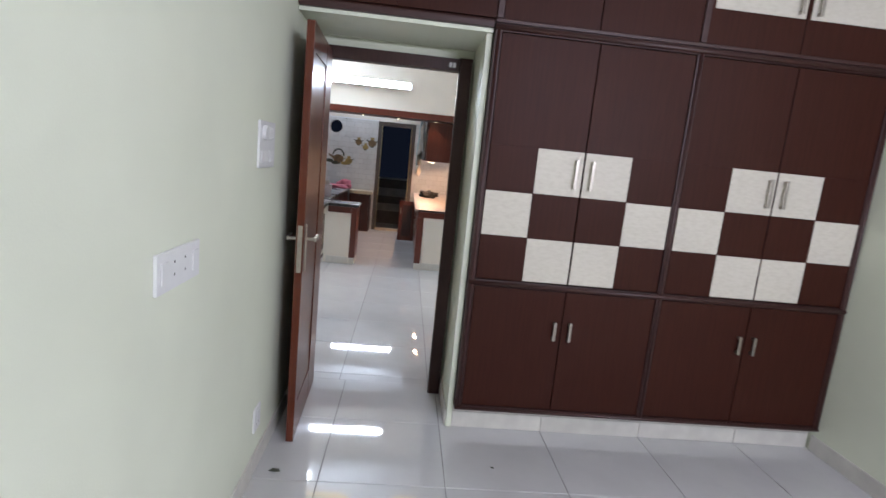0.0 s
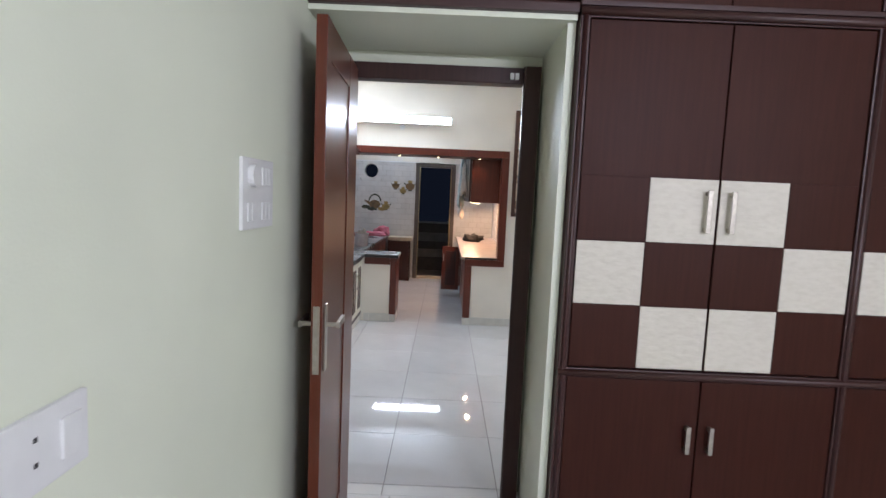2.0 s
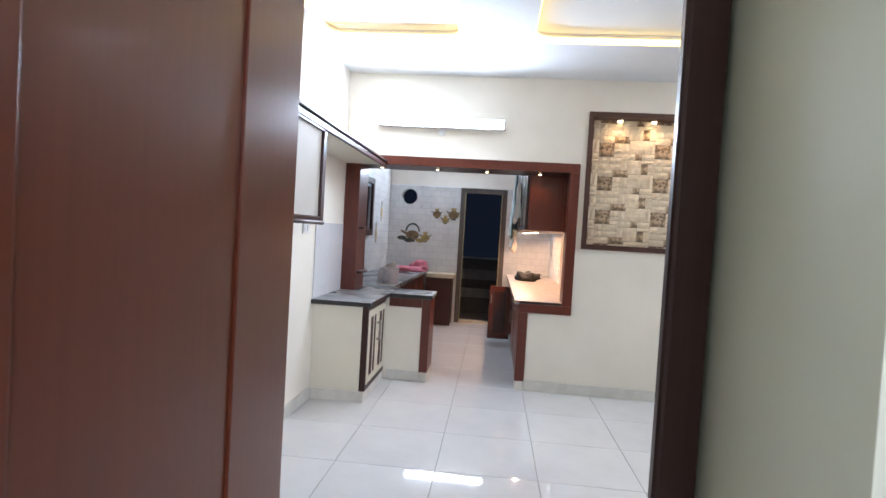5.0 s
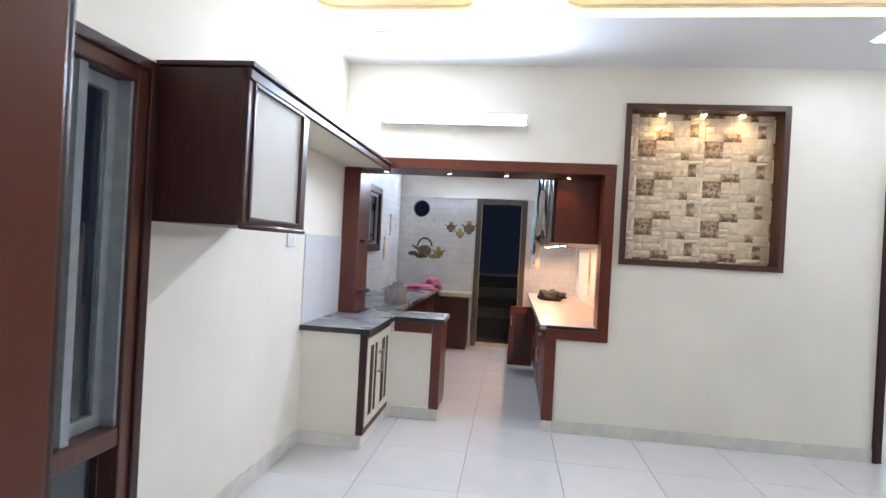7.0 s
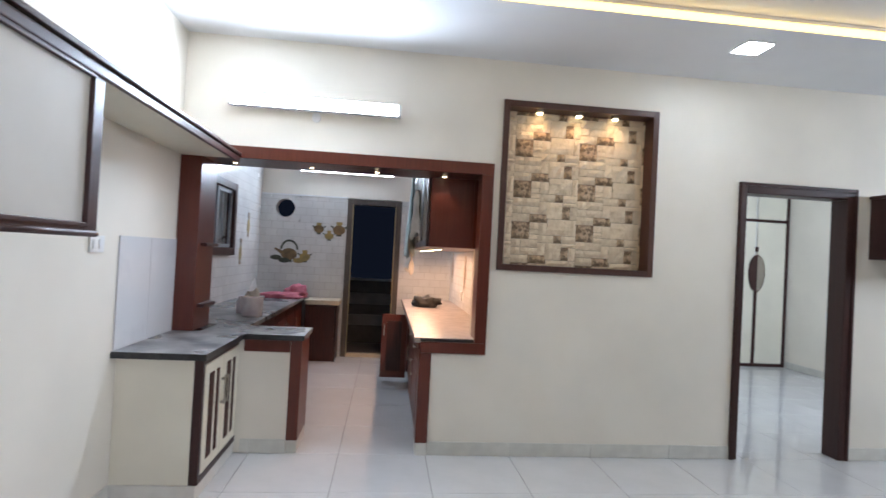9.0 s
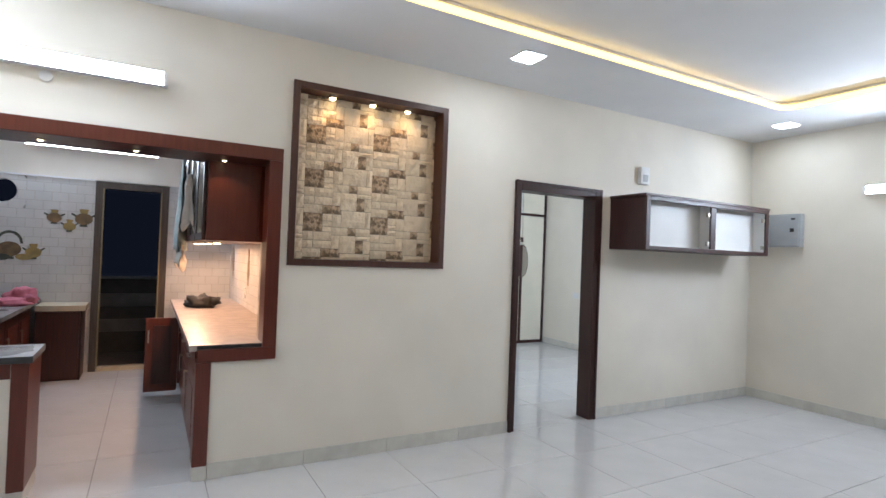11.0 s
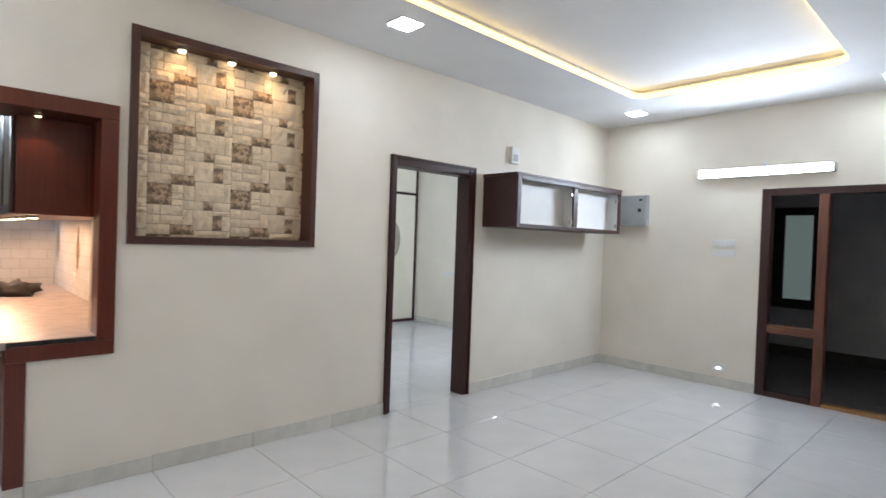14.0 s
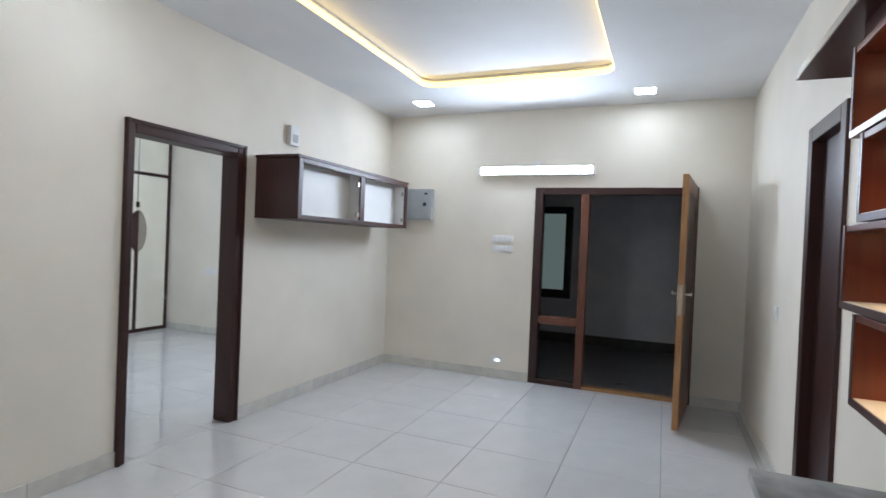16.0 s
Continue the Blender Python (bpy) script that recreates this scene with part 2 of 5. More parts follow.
def finish(name, bm, mat, bevel=0.0, smooth=False):
    if bevel:
        bmesh.ops.bevel(bm, geom=list(bm.edges), offset=bevel, segments=2, affect="EDGES", profile=0.6)
    bmesh.ops.recalc_face_normals(bm, faces=list(bm.faces))
    me = bpy.data.meshes.new(name)
    bm.to_mesh(me)
    bm.free()
    me.materials.append(mat)
    if smooth:
        for p in me.polygons:
            p.use_smooth = True
    return me


def thing(name, base, label, category, group="", rz=0.0):
    """The Empty at a thing's base."""
    ob = new(name)
    ob.empty_display_size = 0.1
    ob.matrix_basis = pose(*base, 0, 0, rz)
    return tagged(ob, label, category, group)


def part(name, bm, mat, parent=None, label="", bevel=0.0, smooth=False, local=False):
    """One mesh object under a thing or under a part; its points are in the world's metres, or in the thing's own if local."""
    ob = new(name, finish(name, bm, mat, bevel, smooth))
    if parent is not None:
        ob.parent = parent
        if parent.type == "EMPTY" and not local:
            ob.matrix_parent_inverse = parent.matrix_basis.inverted()
    if label:
        tagged(ob, label)
    return ob


def solid(name, bm, mat, label, category="", bevel=0.0, kind="structure"):
    ob = new(name, finish(name, bm, mat, bevel))
    return tagged(ob, label, category or name.split("_")[0], kind=kind)


def cyl(bm, p, q, r, n=14, r2=None):
    """A capped cylinder or cone from p to q."""
    p, q = Vector(p), Vector(q)
    d = q - p
    m = Matrix.Translation((p + q) / 2) @ d.to_track_quat("Z", "Y").to_matrix().to_4x4()
    bmesh.ops.create_cone(bm, cap_ends=True, segments=n, radius1=r, radius2=r if r2 is None else r2, depth=d.length, matrix=m)
    return bm


def bar(p, q, r, n=14):
    return cyl(bmesh.new(), p, q, r, n)


def lathe(profile, at, n=20):
    """A turned shape from (radius, height) pairs."""
    bm = bmesh.new()
    rings = []
    for r, z in profile:
        rings.append([bm.verts.new((at[0] + r * math.cos(2 * math.pi * i / n), at[1] + r * math.sin(2 * math.pi * i / n), at[2] + z)) for i in range(n)])
    for a, b in zip(rings, rings[1:]):
        for i in range(n):
            bm.faces.new((a[i], a[(i + 1) % n], b[(i + 1) % n], b[i]))
    bm.faces.new(rings[0][::-1])
    bm.faces.new(rings[-1])
    return bm


def prism(outline, axis, d0, d1):
    """An outline pushed along an axis from d0 to d1. The outline is in the two other axes, in the order x, y, z."""
    bm = bmesh.new()
    def at(u, v, d):
        c = [u, v]
        c.insert("xyz".index(axis), d)
        return bm.verts.new(c)
    a = [at(u, v, d0) for u, v in outline]
    b = [at(u, v, d1) for u, v in outline]
    n = len(outline)
    bm.faces.new(a)
    bm.faces.new(b[::-1])
    for i in range(n):
        bm.faces.new((a[i], b[i], b[(i + 1) % n], a[(i + 1) % n]))
    return bm


def lump(at, size, seed, n=3, rough=0.35):
    """A crumpled soft heap with a flat base."""
    bm = bmesh.new()
    bmesh.ops.create_icosphere(bm, subdivisions=n, radius=1.0)
    for v in bm.verts:
        k = 1 + rough * noise.noise(v.co * 1.6 + Vector((seed, seed * 2, 0))) + rough * 0.5 * noise.noise(v.co * 4.5 + Vector((0, seed, seed)))
        c = v.co * k
        v.co = (at[0] + c.x * size[0], at[1] + c.y * size[1], at[2] + max(0.0, c.z * 0.9 + 0.35) * size[2])
    return bm


def rounded(x0, x1, y0, y1, r, n=8):
    pts = []
    for cx, cy, a0 in ((x1 - r, y1 - r, 0), (x0 + r, y1 - r, 90), (x0 + r, y0 + r, 180), (x1 - r, y0 + r, 270)):
        for i in range(n + 1):
            a = radians(a0 + 90 * i / n)
            pts.append((cx + r * math.cos(a), cy + r * math.sin(a)))
    return pts


def spot(at, energy, degrees, target, colour=(1.0, 0.62, 0.30), radius=0.02, blend=0.6):
    d = bpy.data.lights.new("spot_lamp", "SPOT")
    d.energy, d.spot_size, d.spot_blend, d.color, d.shadow_soft_size = energy, radians(degrees), blend, colour, radius
    ob = new("spot_lamp", d)
    ob.matrix_basis = look(at, target)
    return ob


# ---- large structure ----
# x to the right and y ahead; bedroom, then hall, with kitchen and second bedroom beyond
XL, XR, YB, YK, CEIL = -1.48, 6.0, 4.07, 7.815, 2.90
BX0, BX1, BY0, WY = -0.572, 2.70, -0.9, 3.41
KX0, KX1, KY0, KY1 = -1.75, 0.86, 7.95, 11.35
RX0, RX1, RY1 = 2.30, 6.16, 11.95
TOP = 3.12

solid("wall_bedroom_left", boxes(((BX0 - 0.12, BY0 - 0.12, 0), (BX0, YB - 0.1, TOP))), GREEN, "pale green painted bedroom wall with switch plates")
solid("wall_bedroom_right", boxes(((BX1, BY0 - 0.12, 0), (BX1 + 0.12, YB - 0.1, TOP))), GREEN, "pale green painted bedroom side wall")
solid("wall_bedroom_rear", boxes(((BX0, BY0 - 0.12, 0), (BX1, BY0, TOP))), GREEN, "pale green painted bedroom rear wall")
# the wall between bedroom and hall: cream skin to the hall, green skin to the bedroom
DX0, DX1, DZ = -0.568, 0.385, 2.175
BDX0, BDX1, BDZ = 3.18, 3.83, 2.14
def back_wall(y0, y1, x0, x1, holes):
    bm = bmesh.new()
    x = x0
    for a, b, z in holes:
        box(bm, (x, y0, 0), (a, y1, TOP))
        box(bm, (a, y0, z), (b, y1, TOP))
        x = b
    box(bm, (x, y0, 0), (x1, y1, TOP))
    return bm
solid("wall_hall_back", back_wall(4.02, YB, XL - 0.14, XR + 0.2, [(DX0, DX1, DZ), (BDX0, BDX1, BDZ)]), CREAM, "cream painted hall wall with two doorways")
solid("wall_bedroom_front", back_wall(3.97, 4.016, BX0, BX1, [(DX0, DX1, DZ)]), GREEN, "pale green wall round the bedroom doorway")
solid("wall_alcove_pier", boxes(((0.40, 3.46, 0), (0.432, 3.965, 2.25))), GREEN, "pale green side of the doorway recess")
solid("ceiling_alcove", boxes(((BX0 + 0.002, 3.43, 2.235), (0.43, 3.965, 2.255))), GREEN, "pale green soffit over the doorway recess")
# hall left wall with the tall window beside the cabinet
WL0, WL1, WLZ = 4.45, 5.43, 2.06
solid("wall_hall_left", boxes(((XL - 0.16, YB, 0), (XL, WL0, TOP)), ((XL - 0.16, WL0, WLZ), (XL, WL1, TOP)), ((XL - 0.16, WL1, 0), (XL, YK, TOP))), CREAM, "cream painted hall wall with a tall window")
# kitchen and second bedroom wall: opening, niche and doorway go through it
OX0, OX1, OZ = -1.475, 0.715, 2.13
NX0, NX1, NZ0, NZ1 = 0.765, 1.962, 1.357, 2.612
D2X0, D2X1, D2Z = 2.64, 3.635, 2.13
w = boxes(((XL - 0.16, YK, 0), (OX0, KY0, OZ)), ((XL - 0.16, YK, OZ), (NX0, KY0, TOP)), ((OX0, YK, 0), (-0.99, KY0, 0.79)),
          ((-0.99, YK, 0), (-0.67, KY0, 0.79)), ((0.325, YK, 0), (OX1, KY0, 0.735)), ((OX1, YK, 0), (NX0, KY0, OZ)),
          ((NX0, YK, 0), (NX1, KY0, NZ0)), ((NX0, YK, NZ1), (NX1, KY0, TOP)), ((NX1, YK, 0), (D2X0, KY0, TOP)),
          ((D2X0, YK, D2Z), (D2X1, KY0, TOP)), ((D2X1, YK, 0), (XR + 0.2, KY0, TOP)))
solid("wall_kitchen_front", w, CREAM, "cream painted wall with kitchen opening, niche and doorway")
# right wall with the main door
MY0, MY1, MZ = 4.50, 6.065, 2.07
solid("wall_hall_right", boxes(((XR, YB, 0), (XR + 0.2, MY0, TOP)), ((XR, MY0, MZ), (XR + 0.2, MY1, TOP)), ((XR, MY1, 0), (XR + 0.2, YK, TOP))), CREAM, "cream painted hall end wall with the main door")
# kitchen shell
KDX0, KDX1, KDZ = -0.60, 0.14, 2.16
DADO_Z = 2.17
HX, HZ, HR = -1.43, 1.985, 0.125
solid("wall_kitchen_left", boxes(((KX0 - 0.14, KY0, 0), (KX0, 9.0, TOP)), ((KX0 - 0.14, 9.0, 0), (KX0, 10.12, 1.33)), ((KX0 - 0.14, 9.0, 2.12), (KX0, 10.12, TOP)), ((KX0 - 0.14, 10.12, 0), (KX0, KY1 + 0.15, TOP))), DADO, "white glazed tile kitchen side wall with a window")
solid("wall_kitchen_right", boxes(((KX1, KY0, 0), (KX1 + 0.12, KY1 + 0.15, TOP))), DADO, "white glazed tile kitchen side wall")
def holed(x0, x1, z0, z1, y0, y1, cx, cz, r, n=32):
    """A slab in the xz plane with a round hole."""
    bm = bmesh.new()
    rows = []
    for y in (y0, y1):
        ring, rim = [], []
        for i in range(n):
            a = 2 * math.pi * i / n
            c, s = math.cos(a), math.sin(a)
            ring.append(bm.verts.new((cx + r * c, y, cz + r * s)))
            k = min((x1 - cx) / c if c > 1e-6 else (x0 - cx) / c if c < -1e-6 else 1e9, (z1 - cz) / s if s > 1e-6 else (z0 - cz) / s if s < -1e-6 else 1e9)
            rim.append(bm.verts.new((cx + k * c, y, cz + k * s)))
        for i in range(n):
            j = (i + 1) % n
            bm.faces.new((ring[i], ring[j], rim[j], rim[i]))
        rows.append((ring, rim))
    for k in (0, 1):
        for i in range(n):
            j = (i + 1) % n
            bm.faces.new((rows[0][k][i], rows[0][k][j], rows[1][k][j], rows[1][k][i]))
    return bm
hb = holed(HX - 0.2, HX + 0.2, HZ - 0.18, HZ + 0.18, KY1, KY1 + 0.15, HX, HZ, HR)
for a, b in (((KX0, KY1, 0), (HX - 0.2, KY1 + 0.15, DADO_Z)), ((HX - 0.2, KY1, 0), (HX + 0.2, KY1 + 0.15, HZ - 0.18)), ((HX + 0.2, KY1, 0), (KDX0, KY1 + 0.15, DADO_Z)), ((KDX1, KY1, 0), (KX1, KY1 + 0.15, DADO_Z))):
    box(hb, a, b)
solid("wall_kitchen_back", hb, DADO, "white relief tile kitchen wall with a round vent hole")
solid("wall_kitchen_back_upper", boxes(((KX0, KY1 + 0.012, DADO_Z), (KX1, KY1 + 0.15, TOP))), CREAM, "cream painted wall above the kitchen tiles")
solid("trim_kitchen_tiles", boxes(((KX0, KY1 - 0.006, DADO_Z - 0.012), (KDX0 - 0.002, KY1 + 0.011, DADO_Z + 0.006))), WHITE, "white edge trim along the top of the tiles")
# second bedroom shell
solid("wall_room_left", boxes(((RX0 - 0.12, KY0, 0), (RX0, RY1, TOP))), CREAM, "cream painted second bedroom wall")
solid("wall_room_right", boxes(((RX1, KY0, 0), (RX1 + 0.12, RY1, TOP))), CREAM, "cream painted second bedroom wall with a socket")
solid("wall_room_back", boxes(((RX0 - 0.12, RY1, 0), (RX1 + 0.12, RY1 + 0.12, TOP))), CREAM, "cream painted second bedroom end wall")
# ceilings
solid("ceiling_bedroom", boxes(((BX0, BY0, CEIL), (BX1, 3.97, TOP))), WHITE, "white painted bedroom ceiling")
solid("ceiling_kitchen", boxes(((KX0, KY0, CEIL), (KX1, KY1, TOP))), WHITE, "white painted kitchen ceiling")
solid("ceiling_room", boxes(((RX0, KY0, CEIL), (RX1, RY1, TOP))), WHITE, "white painted second bedroom ceiling")
solid("ceiling_hall_slab", boxes(((XL, YB, CEIL + 0.078), (XR, YK, TOP + 0.06))), WHITE, "white slab above the false ceiling")

COVES = [(-1.40, -0.375, 4.9, 6.93, 0.12), (0.175, 5.0, 5.21, 6.93, 0.14)]
def false_ceiling():
    """Gypsum false ceiling with two round-cornered coves cut through it."""
    bm = bmesh.new()
    zt = CEIL + 0.075
    box(bm, (XL, YB, CEIL), (XR, 4.715, zt))
    box(bm, (XL, 4.715, CEIL + 0.004), (5.22, 4.719, zt))
    box(bm, (5.22, 4.715, CEIL), (XR, 4.719, zt))
    box(bm, (XL, 4.719, CEIL), (XR, 4.85, zt))
    box(bm, (XL, 7.0, CEIL), (XR, YK, zt))
    for (x0, x1), (cx0, cx1, cy0, cy1, r) in zip(((XL, -0.1), (-0.1, XR)), COVES):
        box(bm, (x0, 4.85, CEIL), (cx0, 7.0, zt))
        box(bm, (cx1, 4.85, CEIL), (x1, 7.0, zt))
        box(bm, (cx0, 4.85, CEIL), (cx1, cy0, zt))
        box(bm, (cx0, cy1, CEIL), (cx1, 7.0, zt))
        for sx, sy in ((1, 1), (-1, 1), (-1, -1), (1, -1)):
            px, py = (cx1 if sx > 0 else cx0), (cy1 if sy > 0 else cy0)
            arc = [(px - sx * r + sx * r * math.cos(radians(a)), py - sy * r + sy * r * math.sin(radians(a))) for a in range(0, 91, 10)]
            lo = [bm.verts.new((*p, CEIL)) for p in arc]
            hi = [bm.verts.new((*p, zt)) for p in arc]
            c0, c1 = bm.verts.new((px, py, CEIL)), bm.verts.new((px, py, zt))
            for k in range(len(arc) - 1):
                bm.faces.new((c0, lo[k], lo[k + 1]))
                bm.faces.new((c1, hi[k + 1], hi[k]))
                bm.faces.new((lo[k], hi[k], hi[k + 1], lo[k + 1]))
    return bm
solid("ceiling_hall", false_ceiling(), WHITE, "white gypsum false ceiling with lit coves")

# ---- cove strips ----
for cx0, cx1, cy0, cy1, r in COVES:
    e = 0.004
    a = rounded(cx0 + e, cx1 - e, cy0 + e, cy1 - e, r)
    bm = bmesh.new()
    lo_ring = [bm.verts.new((*p, CEIL + 0.001)) for p in a]
    hi_ring = [bm.verts.new((*p, CEIL + 0.048)) for p in a]
    for i in range(len(a)):
        j = (i + 1) % len(a)
        bm.faces.new((lo_ring[i], lo_ring[j], hi_ring[j], hi_ring[i]))
    tagged(new("cove_light", finish("cove_light", bm, WARM_STRIP)), "warm yellow led strip glowing inside the ceiling cove", "cove light", group="ceiling coves")
for i, (x, y) in enumerate(((-1.01, 7.25), (2.26, 7.2), (5.47, 7.17), (5.54, 5.0), (2.26, 5.0))):
    dl = thing("downlight", (x, y, CEIL), "square white led downlight glowing in the false ceiling", "downlight", "hall downlights")
    fr = prism(rounded(x - 0.10, x + 0.10, y - 0.10, y + 0.10, 0.02, 3), "z", CEIL - 0.008, CEIL - 0.0005)
    part("frame", fr, PLASTIC, dl)
    part("diffuser", prism(rounded(x - 0.085, x + 0.085, y - 0.085, y + 0.085, 0.015, 3), "z", CEIL - 0.012, CEIL - 0.0082), LED, dl)


def tube_light(a, b, out, mat, label):
    """A batten with a tube: a and b are the tube's ends, out points away from the wall."""
    a, b, out = Vector(a), Vector(b), Vector(out)
    d = (b - a).normalized()
    t = thing("tube_light", (a + b) / 2, label, "tube light")
    side = Vector((0, 0, 1))
    bm = bmesh.new()
    ends = [[bm.verts.new(p + out * o + side * h) for o, h in ((-0.0545, -0.0385), (-0.0545, 0.0385), (0.0266, 0.0385), (0.0082, -0.0385))] for p in (a, b)]
    for k in range(4):
        bm.faces.new((ends[0][k], ends[1][k], ends[1][(k + 1) % 4], ends[0][(k + 1) % 4]))
    bm.faces.new(ends[0])
    bm.faces.new(ends[1])
    part("batten", bm, PLASTIC, t)
    bm = bmesh.new()
    arc = [radians(-28 + 28 * k / 14) for k in range(15)]
    rows = [[bm.verts.new(p + out * (0.155 * math.cos(w) - 0.128) + side * (0.155 * math.sin(w) + 0.0364)) for w in arc] for p in (a, b)]
    for k in range(14):
        bm.faces.new((rows[0][k], rows[1][k], rows[1][k + 1], rows[0][k + 1]))
    part("tube", bm, mat, t, "bright white glowing tube", smooth=True)
    for p, k in ((a, -1), (b, 1)):
        part("end_cap", boxes((p - out * 0.0545 - side * 0.039 + d * (k * 0.011 - 0.0105), p + out * 0.03 + side * 0.039 + d * (k * 0.011 + 0.0105))), PLASTIC, t, bevel=0.004)
    return t
tube_light((-1.15, YK - 0.055, 2.445), (-0.01, YK - 0.055, 2.445), (0, -1, 0), TUBE, "lit white tube light on the wall above the kitchen opening")
tube_light((XR - 0.055, 5.48, 2.245), (XR - 0.055, 6.66, 2.245), (-1, 0, 0), TUBE, "lit white tube light on the wall above the main door")
tube_light((-1.24, KY1 - 0.045, 2.53), (0.0, KY1 - 0.045, 2.53), (0, -1, 0), TUBE_K, "lit white tube light high on the kitchen end wall")
tube_light((1.25, BY0 + 0.055, 2.35), (2.45, BY0 + 0.055, 2.35), (0, 1, 0), TUBE_B, "lit white tube light on the bedroom rear wall")
tube_light((3.9, KY0 + 0.055, 2.5), (5.1, KY0 + 0.055, 2.5), (0, 1, 0), TUBE_R, "lit white tube light inside the second bedroom")
for at, out in (((-0.58, YK, 2.365), (0, -1, 0)), ((XR, 6.05, 2.325), (-1, 0, 0))):
    o = Vector(out)
    tagged(new("wall_rose", finish("wall_rose", bar(Vector(at) + o * 0.001, Vector(at) + o * 0.018, 0.032, 18), PLASTIC, 0.003)), "small round white cable rose on the wall beside the tube", "cable rose")


# ---- bedroom ----
def handle(name, parent, x, y, z0, z1, out=-1, r=0.007, mat=STEEL):
    """A flat upright pull handle on two feet, on a face that looks along -y."""
    bm = boxes(((x - r * 1.3, y + out * 0.03, z0), (x + r * 1.3, y + out * 0.022, z1)), ((x - r, y + out * 0.024, z0 + 0.004), (x + r, y, z0 + 0.02)), ((x - r, y + out * 0.024, z1 - 0.02), (x + r, y, z1 - 0.004)))
    return part(name, bm, mat, parent, "brushed nickel pull handle", bevel=0.002)


def wardrobe():
    """Built-in wardrobe: two bays with upper and lower doors, checker squares, loft above."""
    x0, xm, x1 = 0.436, 1.552, 2.690
    wd = thing("wardrobe", ((x0 + x1) / 2, 3.7, 0), "dark mahogany built-in wardrobe with white checker squares", "wardrobe")
    y = WY
    part("carcass", boxes(((x0, y + 0.03, 0.14), (x1, y + 0.56, 2.25))), WOOD, wd)
    for i, x in enumerate((x0 + 0.018, xm, x1 - 0.012)):
        part("stile", boxes(((x - 0.018, y - 0.002, 0.14), (x + 0.018, y + 0.03, 2.25))), WOOD_H, wd, bevel=0.004)
        part("bead", bar((x, y - 0.002, 0.15), (x, y - 0.002, 2.25), 0.010, 10), WOOD_H, wd, smooth=True)
    for z, r in ((0.905, 0.017), (2.262, 0.02), (0.150, 0.014)):
        part("rail", boxes(((x0, y - 0.001, z - r), (x1, y + 0.03, z + r))), WOOD_H, wd, bevel=0.003)
        part("moulding", bar((x0, y - 0.004, z), (x1, y - 0.004, z), r * 0.75, 12), WOOD_H, wd, smooth=True)
    for bx0, bx1 in ((x0 + 0.038, xm - 0.02), (xm + 0.02, x1 - 0.03)):
        mid = (bx0 + bx1) / 2
        q = (mid - bx0) / 2
        for s in (0, 1):
            dx0, dx1 = (bx0 + 0.002, mid - 0.003) if s == 0 else (mid + 0.003, bx1 - 0.002)
            low = part("lower_door", boxes(((dx0, y + 0.004, 0.17), (dx1, y + 0.028, 0.884))), WOOD, wd, bevel=0.002)
            hx = mid - 0.045 if s == 0 else mid + 0.045
            handle("handle", low, hx, y + 0.004, 0.60, 0.71)
            up = part("upper_door", boxes(((dx0, y + 0.006, 0.928), (dx1, y + 0.028, 2.238))), WOOD, wd, bevel=0.002)
            for r in range(3):
                for c in range(2):
                    outer = (c == 0) == (s == 0)
                    white = outer if r == 1 else not outer
                    sx0 = (dx0 + c * (dx1 - dx0) / 2)
                    sx1 = sx0 + (dx1 - dx0) / 2
                    z0 = 0.93 + r * 0.2475
                    g = 0.002
                    part("square", boxes(((sx0 + g, y + (0.001 if white else 0.003), z0 + g), (sx1 - g, y + 0.007, z0 + 0.2475 - g))), LINEN if white else WOOD, up, "white stone-look square" if white else "", bevel=0.0015)
            handle("handle", up, hx, y + 0.001, 1.47, 1.63)
    return wd
wardrobe()
lf = thing("loft_cabinet", (1.0, 3.7, 2.25), "dark mahogany loft cabinet with white upper panels", "loft cabinet")
part("carcass", boxes(((BX0 + 0.003, WY + 0.03, 2.256), (BX1 - 0.006, 3.965, CEIL - 0.002))), WOOD, lf)
part("bottom_rail", boxes(((BX0 + 0.003, WY - 0.006, 2.256), (0.43, WY + 0.028, 2.292))), WOOD_H, lf, bevel=0.006)
part("bottom_rail", boxes(((0.434, WY - 0.004, 2.284), (BX1 - 0.006, WY + 0.028, 2.304))), WOOD_H, lf, bevel=0.004)
for i, (a, b) in enumerate(((-0.566, -0.08), (-0.076, 0.436), (0.474, 0.985), (0.99, 1.532), (1.572, 2.10), (2.105, 2.66))):
    d = part("loft_door", boxes(((a, WY + 0.006, 2.306), (b, WY + 0.028, CEIL - 0.03))), WOOD, lf, bevel=0.002)
    if i > 3:
        part("panel", boxes(((a + 0.015, WY + 0.001, 2.485), (b - 0.01, WY + 0.007, CEIL - 0.05))), LINEN, d, "white stone-look panel", bevel=0.0015)
        handle("handle", d, b - 0.05 if i % 2 == 0 else a + 0.05, WY + 0.001, 2.50, 2.61)
for x in (0.455, 1.552):
    part("stile", boxes(((x - 0.017, WY - 0.002, 2.306), (x + 0.017, WY + 0.028, CEIL - 0.004))), WOOD_H, lf, bevel=0.004)

